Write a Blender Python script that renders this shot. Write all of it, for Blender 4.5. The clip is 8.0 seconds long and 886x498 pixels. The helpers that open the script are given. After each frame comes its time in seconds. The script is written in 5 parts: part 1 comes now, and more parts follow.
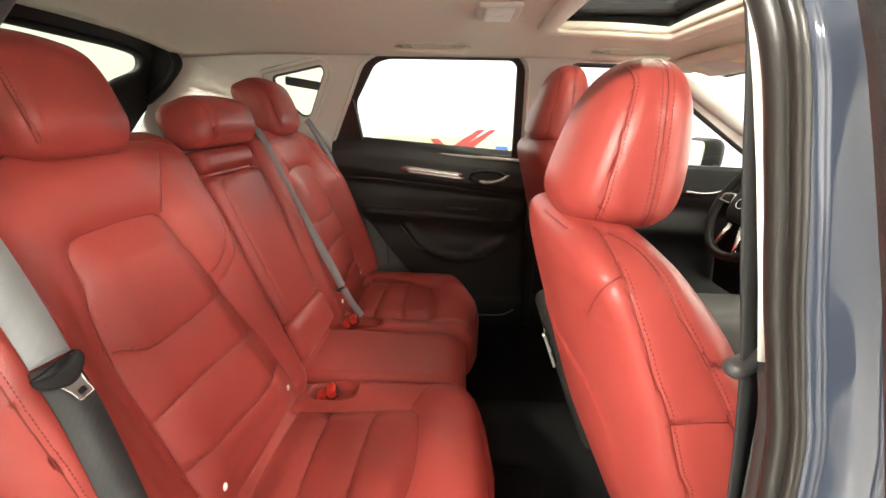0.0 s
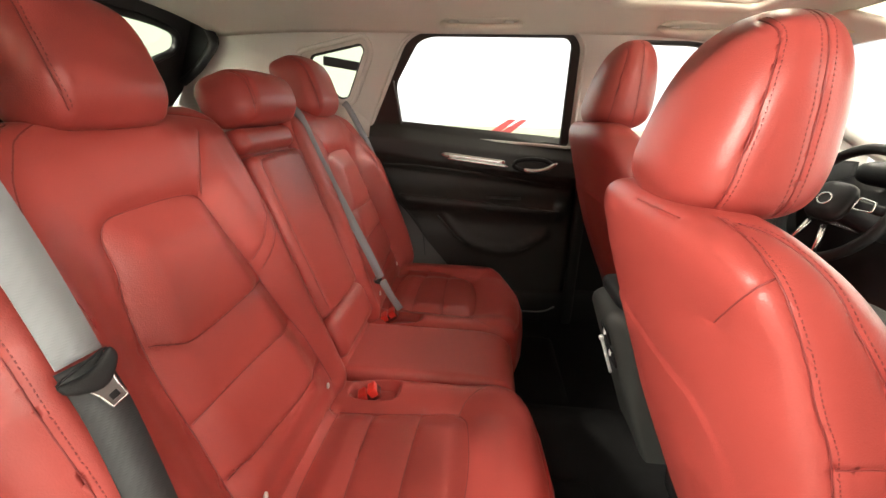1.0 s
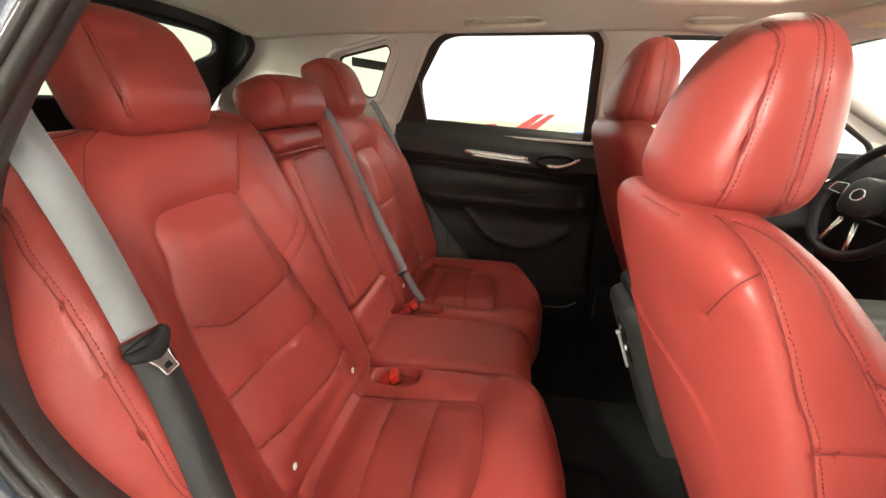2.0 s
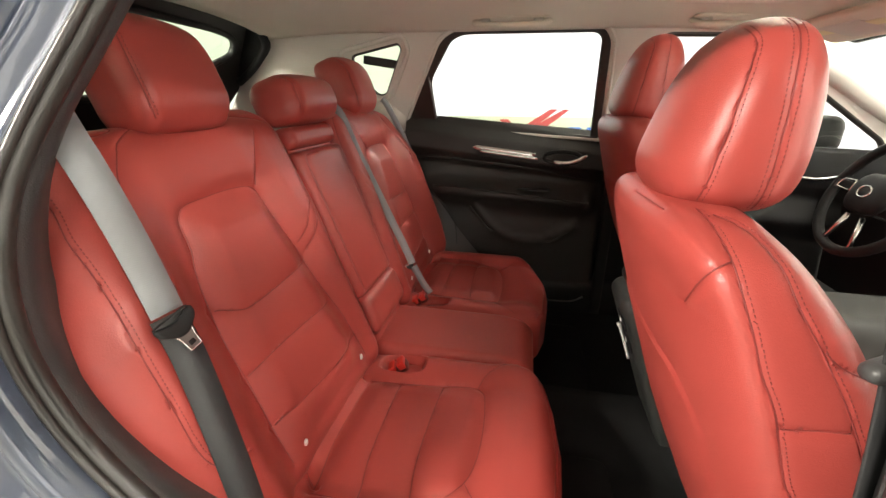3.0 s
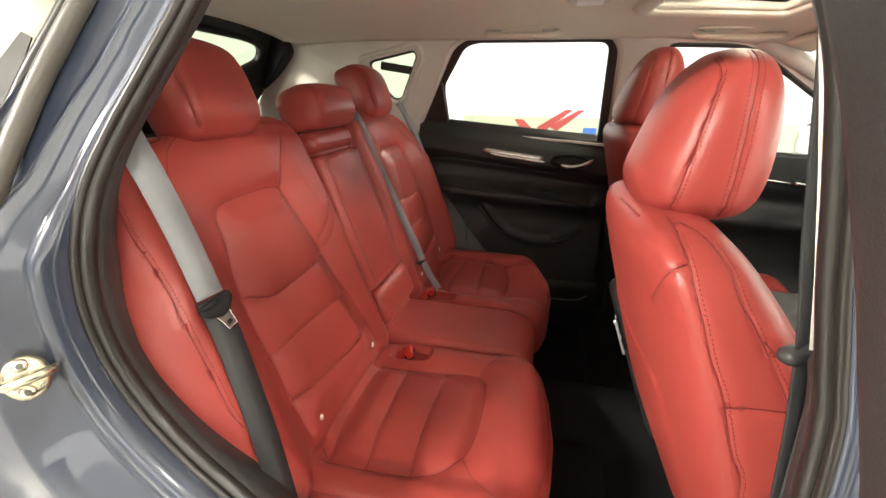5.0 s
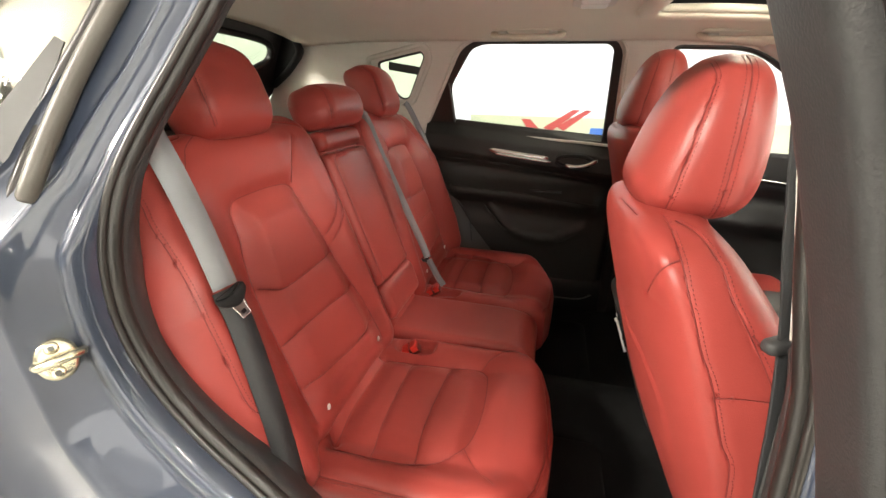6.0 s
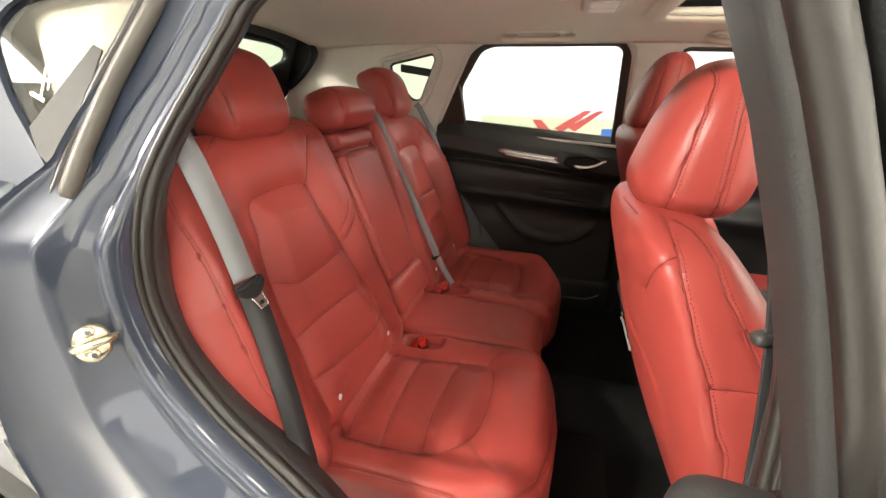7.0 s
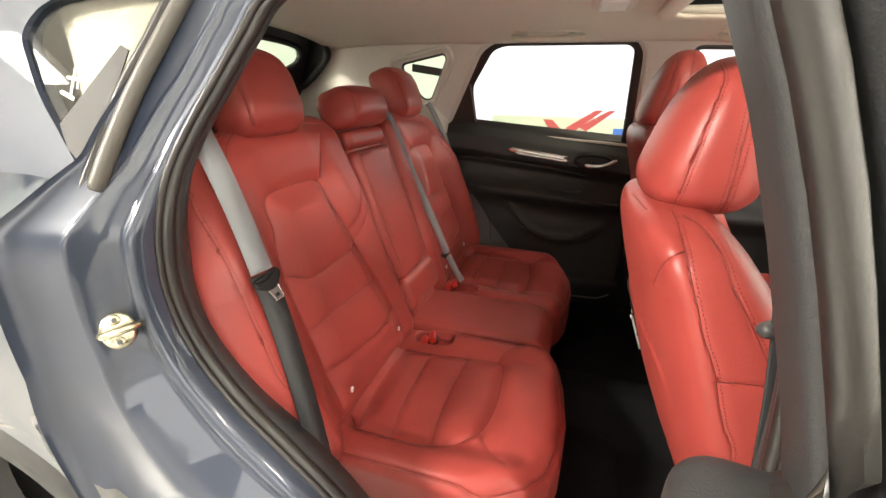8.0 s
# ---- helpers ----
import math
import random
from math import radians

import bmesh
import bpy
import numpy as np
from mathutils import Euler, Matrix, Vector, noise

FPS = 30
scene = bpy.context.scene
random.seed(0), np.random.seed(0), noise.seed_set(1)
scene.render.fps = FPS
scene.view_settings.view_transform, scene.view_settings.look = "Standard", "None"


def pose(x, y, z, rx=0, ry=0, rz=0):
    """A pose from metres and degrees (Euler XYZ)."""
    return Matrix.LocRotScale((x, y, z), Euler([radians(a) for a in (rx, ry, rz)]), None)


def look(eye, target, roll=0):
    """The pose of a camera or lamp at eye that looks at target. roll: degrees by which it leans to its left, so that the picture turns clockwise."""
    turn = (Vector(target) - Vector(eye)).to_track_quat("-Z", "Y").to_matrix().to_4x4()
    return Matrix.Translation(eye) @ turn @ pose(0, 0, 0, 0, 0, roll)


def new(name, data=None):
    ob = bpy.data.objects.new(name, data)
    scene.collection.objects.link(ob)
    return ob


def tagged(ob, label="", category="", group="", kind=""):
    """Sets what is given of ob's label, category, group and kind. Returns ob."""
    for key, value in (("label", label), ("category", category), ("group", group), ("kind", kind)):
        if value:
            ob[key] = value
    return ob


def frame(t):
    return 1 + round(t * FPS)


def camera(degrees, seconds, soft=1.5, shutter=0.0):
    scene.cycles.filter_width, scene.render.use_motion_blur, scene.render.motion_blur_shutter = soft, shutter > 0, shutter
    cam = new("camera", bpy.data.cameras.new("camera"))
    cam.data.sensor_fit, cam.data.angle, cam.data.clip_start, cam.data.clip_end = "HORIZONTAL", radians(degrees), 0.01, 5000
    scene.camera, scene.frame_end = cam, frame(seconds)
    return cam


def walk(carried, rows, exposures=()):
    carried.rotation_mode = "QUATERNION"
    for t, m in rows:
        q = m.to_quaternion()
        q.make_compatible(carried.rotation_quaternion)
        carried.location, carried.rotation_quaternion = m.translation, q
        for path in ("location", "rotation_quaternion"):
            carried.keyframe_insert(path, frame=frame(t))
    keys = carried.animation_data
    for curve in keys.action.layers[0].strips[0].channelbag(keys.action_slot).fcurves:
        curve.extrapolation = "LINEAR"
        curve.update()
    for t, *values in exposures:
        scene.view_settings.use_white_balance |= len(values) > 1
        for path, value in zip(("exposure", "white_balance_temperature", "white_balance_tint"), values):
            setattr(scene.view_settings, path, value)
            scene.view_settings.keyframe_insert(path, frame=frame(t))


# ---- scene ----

from mathutils.bvhtree import BVHTree

cam = camera(93.5, 8.0)
PATH = [
    (0, (0.409, -1.08, 1.258), (0.349, 0.825, 0.65), 1.1),
    (0.5, (0.343, -1.02, 1.234), (0.247, 0.877, 0.606), 1.6),
    (1, (0.333, -0.999, 1.226), (0.169, 0.886, 0.58), 1.4),
    (1.5, (0.345, -1.014, 1.235), (0.106, 0.859, 0.576), 1.0),
    (2, (0.357, -1.039, 1.239), (0.064, 0.822, 0.569), 0.7),
    (3.5, (0.396, -1.094, 1.254), (0.024, 0.744, 0.558), 0.4),
    (4, (0.406, -1.114, 1.264), (0.016, 0.719, 0.566), 0.4),
    (4.5, (0.411, -1.134, 1.272), (0.007, 0.695, 0.573), 0.7),
    (6, (0.424, -1.176, 1.28), (-0.018, 0.643, 0.575), 1.3),
    (6.5, (0.429, -1.193, 1.284), (-0.034, 0.62, 0.579), 1.3),
    (7, (0.436, -1.206, 1.285), (-0.053, 0.6, 0.581), 1.3),
    (7.5, (0.438, -1.216, 1.283), (-0.074, 0.584, 0.578), 1.2),
    (8, (0.439, -1.223, 1.281), (-0.095, 0.571, 0.577), 1.1),
]
walk(cam, [(t, look(eye, target, roll)) for t, eye, target, roll in PATH], [(0.0, 1.16), (1.5, 1.06), (3.5, 0.93), (8.0, 0.90)])

# ---- light: a showroom with white walls, a glazed front, ceiling panels and added glowing backdrops ----
WINDOW_GLOW = 0.75
PANEL_GLOW = 9.0
BRIGHT_GLOW = 75.0
KEY_GLOW = 390.0
SIDE_GLOW = 100.0
SIDE_FILL_GLOW = 2.8
FRONT_GLOW = 3.0
world = bpy.data.worlds.new("world")
scene.world = world
world.use_nodes = True
world.node_tree.nodes["Background"].inputs[0].default_value = (0.9, 0.95, 1.0, 1)
world.node_tree.nodes["Background"].inputs[1].default_value = 0.3


# ---- materials ----
def mat(name, color, rough=0.5, metal=0.0, spread=0.12, scale=6.0, grain=0.0, grain_scale=400.0, coat=0.0, wear=0.08, sheen=0.0, spec=0.5, weave=0.0):
    m = bpy.data.materials.new(name)
    m.use_nodes = True
    nt = m.node_tree
    b = nt.nodes["Principled BSDF"]
    b.inputs["Roughness"].default_value, b.inputs["Metallic"].default_value = rough, metal
    b.inputs["Coat Weight"].default_value, b.inputs["Coat Roughness"].default_value = coat, 0.04
    b.inputs["Sheen Weight"].default_value = sheen
    b.inputs["Specular IOR Level"].default_value = spec
    tc = nt.nodes.new("ShaderNodeTexCoord")
    big = nt.nodes.new("ShaderNodeTexNoise")
    big.inputs["Scale"].default_value, big.inputs["Detail"].default_value = scale, 6
    nt.links.new(tc.outputs["Object"], big.inputs["Vector"])
    mix = nt.nodes.new("ShaderNodeMix")
    mix.data_type = "RGBA"
    mix.inputs[6].default_value = (*[c * (1 - spread) for c in color], 1)
    mix.inputs[7].default_value = (*[min(1, c * (1 + spread)) for c in color], 1)
    nt.links.new(big.outputs["Fac"], mix.inputs[0])
    nt.links.new(mix.outputs[2], b.inputs["Base Color"])
    rr = nt.nodes.new("ShaderNodeMapRange")
    rr.inputs[3].default_value, rr.inputs[4].default_value = max(0.02, rough - wear), min(1, rough + wear)
    nt.links.new(big.outputs["Fac"], rr.inputs[0])
    nt.links.new(rr.outputs[0], b.inputs["Roughness"])
    if grain:
        fine = nt.nodes.new("ShaderNodeTexNoise")
        fine.inputs["Scale"].default_value, fine.inputs["Detail"].default_value = grain_scale, 3
        nt.links.new(tc.outputs["Object"], fine.inputs["Vector"])
        bump = nt.nodes.new("ShaderNodeBump")
        bump.inputs["Strength"].default_value, bump.inputs["Distance"].default_value = grain, 0.0006
        nt.links.new(fine.outputs["Fac"], bump.inputs["Height"])
        nt.links.new(bump.outputs[0], b.inputs["Normal"])
    if weave:
        acc = None
        for direction, per_metre in (("Z", weave), ("X", weave * 0.6)):
            w = nt.nodes.new("ShaderNodeTexWave")
            w.bands_direction = direction
            w.inputs["Scale"].default_value = per_metre / 3.14
            w.inputs["Distortion"].default_value = 0.6
            nt.links.new(tc.outputs["Object"], w.inputs["Vector"])
            if acc is None:
                acc = w.outputs["Fac"]
            else:
                mul = nt.nodes.new("ShaderNodeMath")
                mul.operation = "MULTIPLY"
                nt.links.new(acc, mul.inputs[0])
                nt.links.new(w.outputs["Fac"], mul.inputs[1])
                acc = mul.outputs[0]
        bump = nt.nodes.new("ShaderNodeBump")
        bump.inputs["Strength"].default_value, bump.inputs["Distance"].default_value = 0.16, 0.0008
        nt.links.new(acc, bump.inputs["Height"])
        nt.links.new(bump.outputs[0], b.inputs["Normal"])
    return m


def glow(name, color, strength):
    m = bpy.data.materials.new(name)
    m.use_nodes = True
    nt = m.node_tree
    b = nt.nodes["Principled BSDF"]
    b.inputs["Base Color"].default_value = (*[0.1 * c for c in color], 1)
    b.inputs["Emission Color"].default_value = (*color, 1)
    b.inputs["Emission Strength"].default_value = strength
    return m


def clear(name, color, rough=0.0):
    m = bpy.data.materials.new(name)
    m.use_nodes = True
    b = m.node_tree.nodes["Principled BSDF"]
    b.inputs["Base Color"].default_value = (*color, 1)
    b.inputs["Roughness"].default_value = rough
    b.inputs["Transmission Weight"].default_value = 1.0
    b.inputs["IOR"].default_value = 1.45
    return m


RED = mat("red_leather", (0.303, 0.047, 0.039), 0.38, spec=0.38, spread=0.08, scale=9, grain=0.5, grain_scale=520, wear=0.06)
# thread colour, used as well for painted-in shade in tucks and folds
RED_THREAD_CREASE = mat("red_thread_and_crease", (0.17, 0.019, 0.017), 0.6, grain=0.4, grain_scale=900)
BUCKLE_RED = mat("red_plastic", (0.55, 0.03, 0.02), 0.3)
BUCKLE_DARK = mat("dark_red_plastic", (0.10, 0.008, 0.006), 0.4)
BLACK = mat("black_plastic", (0.009, 0.009, 0.0095), 0.5, spec=0.28, grain=0.5, grain_scale=700, spread=0.2)
DOOR_TRIM = mat("door_soft_trim", (0.020, 0.0185, 0.017), 0.5, spec=0.4, grain=0.5, grain_scale=700, spread=0.15)
CONSOLE = mat("dark_grey_plastic", (0.028, 0.029, 0.027), 0.5, spec=0.3, grain=0.5, grain_scale=700, spread=0.1)
TRIM = mat("charcoal_trim", (0.034, 0.0335, 0.034), 0.5, grain=0.6, grain_scale=520, spread=0.15)
GREY = mat("grey_trim", (0.11, 0.11, 0.105), 0.6, grain=0.4, grain_scale=500)
RUBBER = mat("black_rubber", (0.020, 0.018, 0.0165), 0.34, grain=0.3, grain_scale=300)
CARPET = mat("black_carpet", (0.008, 0.008, 0.008), 0.95, spec=0.1, grain=1.0, grain_scale=250, spread=0.4, scale=40)
LINER = mat("beige_headliner", (0.66, 0.60, 0.50), 0.9, grain=0.5, grain_scale=350, spread=0.05, sheen=0.2)
PILLAR = mat("pale_pillar_trim", (0.60, 0.57, 0.52), 0.6, grain=0.3, grain_scale=400, spread=0.05)
PAINT = mat("blue_grey_paint", (0.031, 0.040, 0.063), 0.42, metal=0.12, spec=0.3, coat=1.0, spread=0.04, scale=5, wear=0.03)
CHROME = mat("satin_chrome", (0.75, 0.75, 0.74), 0.18, metal=1.0, spread=0.03)
SILVER = mat("satin_aluminium", (0.42, 0.40, 0.40), 0.32, metal=1.0, spread=0.05)
BLADE = mat("bright_satin_metal", (0.85, 0.85, 0.83), 0.42, metal=0.5, spread=0.03)
STEEL = mat("yellow_zinc_steel", (0.72, 0.66, 0.50), 0.25, metal=1.0, spread=0.15, scale=40, grain=0.3, grain_scale=200)
STEEL_DARK = mat("dark_steel", (0.16, 0.155, 0.15), 0.3, metal=1.0, spread=0.1)
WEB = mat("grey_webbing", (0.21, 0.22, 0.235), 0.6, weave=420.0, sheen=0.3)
# black front belt; also grey rear webbing with its shade painted in
WEB_BLACK_SHADED = mat("black_and_shaded_webbing", (0.022, 0.0225, 0.024), 0.6, weave=420.0)
WHITE = mat("white_plastic", (0.8, 0.8, 0.78), 0.4)
MOLDING = mat("tan_grey_rubber", (0.075, 0.068, 0.058), 0.45, grain=0.3, grain_scale=300)
DARK_SHEET = mat("dark_sheet", (0.020, 0.019, 0.018), 0.45, spread=0.5, scale=25, spec=0.25)
TYRE = mat("tyre_rubber", (0.03, 0.029, 0.028), 0.75, grain=0.5, grain_scale=150)
GLASS = clear("clear_glass", (0.96, 0.98, 0.96))
GLASS_SMOKED = clear("smoked_glass", (0.60, 0.595, 0.54))
GLASS_TINT = clear("green_glass", (0.86, 0.93, 0.80))
WALL = mat("white_wall", (0.8, 0.79, 0.76), 0.8, grain=0.2, grain_scale=60, spread=0.03, scale=2)
WALL_GREY = mat("grey_wall", (0.30, 0.29, 0.275), 0.8, grain=0.2, grain_scale=60, spread=0.03, scale=2)
FLOOR = mat("grey_floor", (0.34, 0.33, 0.31), 0.3, spread=0.08, scale=3)
DAYLIGHT_FRONT = glow("daylight_front", (1.0, 0.93, 0.80), FRONT_GLOW)
# fill glow added on the open-door side, out of view
SIDE_FILL = glow("added_side_fill", (1.0, 0.95, 0.86), SIDE_FILL_GLOW)
# glow added to stand in for a pale lit wall behind the car
REAR_WALL_GLOW = glow("glowing_rear_wall", (0.94, 1.0, 0.82), 0.55)
DAYLIGHT = glow("daylight", (1.0, 1.0, 1.0), WINDOW_GLOW)
PANEL_LIGHT = glow("lamp_panel", (1.0, 0.94, 0.82), PANEL_GLOW)
BRIGHT_PANEL = glow("bright_panel", (1.0, 0.92, 0.78), BRIGHT_GLOW)
SIDE_LIGHT = glow("side_lamp", (1.0, 0.94, 0.82), SIDE_GLOW)
KEY_LIGHT = glow("high_bay_lamp", (1.0, 0.94, 0.82), KEY_GLOW)
SIGN_PALE = mat("pale_green_film", (0.47, 0.53, 0.40), 0.6)
SIGN_RED = mat("red_film", (0.36, 0.05, 0.05), 0.5)
SIGN_BLUE = mat("blue_film", (0.03, 0.12, 0.45), 0.5)

# ---- mesh helpers ----
ORIGIN = {}


def thing(name, at, label, category, group="", kind=""):
    """An Empty at the base of a thing."""
    ob = new(name)
    ob.empty_display_size = 0.05
    ob.location = at
    ORIGIN[ob.name] = Vector(at)
    return tagged(ob, label, category, group, kind)


def part(name, verts, faces, material, parent, label="", smooth=True):
    """One mesh under a thing or part; verts in world metres."""
    o = ORIGIN[parent.name]
    v = np.asarray(verts, float) - np.array(o)
    me = bpy.data.meshes.new(name)
    me.from_pydata(v.tolist(), [], [list(f) for f in faces])
    me.materials.append(material)
    me.polygons.foreach_set("use_smooth", [smooth] * len(me.polygons))
    me.update()
    ob = new(name, me)
    ob.parent = parent
    ORIGIN[ob.name] = o
    if label:
        tagged(ob, label)
    return ob


def solo(name, verts, faces, material, label, category, smooth=True, kind="", group=""):
    """A thing or piece of the setting that is one mesh; verts in world metres."""
    v = np.asarray(verts, float)
    at = np.array([(v[:, 0].min() + v[:, 0].max()) / 2, (v[:, 1].min() + v[:, 1].max()) / 2, v[:, 2].min()])
    me = bpy.data.meshes.new(name)
    me.from_pydata((v - at).tolist(), [], [list(f) for f in faces])
    me.materials.append(material)
    me.polygons.foreach_set("use_smooth", [smooth] * len(me.polygons))
    ob = new(name, me)
    ob.location = at
    ORIGIN[ob.name] = Vector(at)
    return tagged(ob, label, category, group, kind)


def softbox(h, r, step):
    """A box of half sizes h with edges rounded by r (per axis): points and quads."""
    h, r = np.array(h, float), np.minimum(np.array(r, float), np.array(h, float))
    n = [max(4, int(round(2 * a / step))) for a in h]
    ids, pts, quads = {}, [], []

    def vid(i, j, k):
        key = (i, j, k)
        if key not in ids:
            ids[key] = len(pts)
            pts.append((2 * i / n[0] - 1, 2 * j / n[1] - 1, 2 * k / n[2] - 1))
        return ids[key]

    for i in range(n[1]):
        for j in range(n[2]):
            quads.append((vid(n[0], i, j), vid(n[0], i + 1, j), vid(n[0], i + 1, j + 1), vid(n[0], i, j + 1)))
            quads.append((vid(0, i, j + 1), vid(0, i + 1, j + 1), vid(0, i + 1, j), vid(0, i, j)))
    for i in range(n[0]):
        for j in range(n[2]):
            quads.append((vid(i, 0, j), vid(i + 1, 0, j), vid(i + 1, 0, j + 1), vid(i, 0, j + 1)))
            quads.append((vid(i, n[1], j + 1), vid(i + 1, n[1], j + 1), vid(i + 1, n[1], j), vid(i, n[1], j)))
        for j in range(n[1]):
            quads.append((vid(i, j, n[2]), vid(i + 1, j, n[2]), vid(i + 1, j + 1, n[2]), vid(i, j + 1, n[2])))
            quads.append((vid(i, j + 1, 0), vid(i + 1, j + 1, 0), vid(i + 1, j, 0), vid(i, j, 0)))
    q = np.array(pts) * h
    core = np.clip(q, -(h - r), h - r)
    d = (q - core) / r
    d = d / np.maximum(np.linalg.norm(d, axis=1), 1e-9)[:, None]
    return core + d * r, quads


def loft(levels, cy, power, around, between):
    """Superellipse rings (z, centre x, half depth, half width) joined into a closed body."""
    g = smooth_line(levels, between)
    v, f = [], []
    # angles that space the points evenly round the ring
    a, b = np.max(g[:, 2]), np.max(g[:, 3])
    fine = np.linspace(0, 2 * math.pi, 20001)
    ring = np.stack([a * np.sign(np.cos(fine)) * np.abs(np.cos(fine)) ** (2 / power), b * np.sign(np.sin(fine)) * np.abs(np.sin(fine)) ** (2 / power)], 1)
    run = np.concatenate([[0], np.cumsum(np.linalg.norm(np.diff(ring, axis=0), axis=1))])
    angles = np.interp(np.linspace(0, run[-1], around, endpoint=False), run, fine)
    for z, xc, a, b in g:
        for w in angles:
            cw, sw = math.cos(w), math.sin(w)
            v.append((xc + a * math.copysign(abs(cw) ** (2 / power), cw), cy + b * math.copysign(abs(sw) ** (2 / power), sw), z))
    n = len(g)
    for i in range(n - 1):
        for k in range(around):
            f.append((i * around + k, i * around + (k + 1) % around, (i + 1) * around + (k + 1) % around, (i + 1) * around + k))
    h = around // 2
    for base, turn in ((0, 1), ((n - 1) * around, -1)):
        for k in range(h - 1):
            q = (base + k, base + around - 1 - k, base + around - 2 - k, base + k + 1)
            f.append(q if turn > 0 else tuple(reversed(q)))
    return np.array(v), f


def box(lo, hi, r=0.004, step=None):
    lo, hi = np.array(lo, float), np.array(hi, float)
    h = (hi - lo) / 2
    v, f = softbox(h, [min(r, a * 0.98) for a in h], step or max(h) / 2)
    # snap the grid lines nearest the edges to the rounding
    return v + (lo + hi) / 2, f


def normals(v, f):
    f = np.array(f)
    fn = np.cross(v[f[:, 2]] - v[f[:, 0]], v[f[:, 3]] - v[f[:, 1]])
    ids = f.T.ravel()
    out = np.stack([np.bincount(ids, np.tile(fn[:, k], 4), len(v)) for k in range(3)], 1)
    return out / np.maximum(np.linalg.norm(out, axis=1), 1e-12)[:, None]


def line_distance(p, line):
    """Distance of points p (n, 2) from a polyline."""
    best = np.full(len(p), 9.0)
    line = np.array(line, float)
    for a, b in zip(line[:-1], line[1:]):
        ab = b - a
        t = np.clip(((p - a) @ ab) / max(ab @ ab, 1e-12), 0, 1)
        best = np.minimum(best, np.linalg.norm(p - a - t[:, None] * ab, axis=1))
    return best


def surface(v, f):
    return BVHTree.FromPolygons([tuple(p) for p in v], [tuple(q) for q in f])


def drape(tree, line, cast=None):
    """Lay a line onto a surface: along `cast`, or to the nearest place."""
    out = []
    for p in line:
        if cast is None:
            hit = tree.find_nearest(Vector(p))[0]
        else:
            c = Vector(cast).normalized()
            hit = tree.ray_cast(Vector(p) - c * 0.4, c)[0]
        if hit is not None:
            out.append(tuple(hit))
    return np.array(out)


def spacing(v, f):
    """The longest edge at each point of a quad mesh."""
    q = np.array(f)
    out = np.zeros(len(v))
    for a, b in ((0, 1), (1, 2), (2, 3), (3, 0)):
        e = np.linalg.norm(v[q[:, a]] - v[q[:, b]], axis=1)
        np.maximum.at(out, q[:, a], e)
        np.maximum.at(out, q[:, b], e)
    return out


def sew(v, f, gap, line, depth=0.005, width=0.008):
    """Pull a seam into a cushion along a line that lies on it: the nearest points of the mesh move onto the line, which sinks in."""
    line = np.asarray(line, float)
    reach = max(0.03, 4 * width)
    idx = np.where(np.all((v > line.min(axis=0) - reach) & (v < line.max(axis=0) + reach), axis=1))[0]
    n, p = normals(v, f)[idx], v[idx]
    best, to = np.full(len(idx), 9.0), np.zeros((len(idx), 3))
    for a, b in zip(line[:-1], line[1:]):
        ab = b - a
        t = np.clip(((p - a) @ ab) / max(ab @ ab, 1e-12), 0, 1)
        w = a + t[:, None] * ab - p
        along = np.sum(w * n, axis=1)
        w = w - along[:, None] * n
        d = np.sqrt(np.sum(w * w, axis=1) + np.maximum(np.abs(along) - 0.008, 0) ** 2)
        better = d < best
        best, to = np.where(better, d, best), np.where(better[:, None], w, to)
    pull = np.clip(1.6 - best / gap[idx], 0, 1)
    rest = best * (1 - pull)
    sink = np.where(best < 8, depth * np.exp(-rest / width), 0)
    v = v.copy()
    v[idx] = p + to * np.where(best < 8, pull, 0)[:, None] - n * sink[:, None]
    return v


def smooth_line(pts, n=8, closed=False):
    """A Catmull-Rom curve through pts."""
    p = np.array(pts, float)
    out = []
    m = len(p)
    for i in range(m if closed else m - 1):
        a, b, c, d = (p[(i - 1) % m], p[i], p[(i + 1) % m], p[(i + 2) % m]) if closed else (p[max(i - 1, 0)], p[i], p[i + 1], p[min(i + 2, m - 1)])
        for t in np.linspace(0, 1, n, endpoint=False):
            out.append(0.5 * (2 * b + (c - a) * t + (2 * a - 5 * b + 4 * c - d) * t * t + (3 * b - a - 3 * c + d) * t ** 3))
    if not closed:
        out.append(p[-1])
    return np.array(out)


def tube(line, radius, sides=8, closed=False, squash=(1, 1), up=(0, 0, 1)):
    """A round or flat bar along a line."""
    p = np.array(line, float)
    m = len(p)
    v, f = [], []
    rad = np.broadcast_to(np.array(radius, float), (m,))
    for i in range(m):
        a, b = (p[(i - 1) % m], p[(i + 1) % m]) if closed else (p[max(i - 1, 0)], p[min(i + 1, m - 1)])
        t = (b - a) / max(np.linalg.norm(b - a), 1e-9)
        s = np.cross(t, up)
        if np.linalg.norm(s) < 1e-4:
            s = np.cross(t, (1, 0, 0))
        s /= np.linalg.norm(s)
        u = np.cross(s, t)
        for k in range(sides):
            w = 2 * math.pi * k / sides
            v.append(p[i] + rad[i] * (squash[0] * math.cos(w) * s + squash[1] * math.sin(w) * u))
    for i in range(m if closed else m - 1):
        for k in range(sides):
            a, b = i * sides, ((i + 1) % m) * sides
            f.append((a + k, b + k, b + (k + 1) % sides, a + (k + 1) % sides))
    if not closed:
        f.append(tuple(range(sides)))
        f.append(tuple((m - 1) * sides + k for k in reversed(range(sides))))
    return np.array(v), f


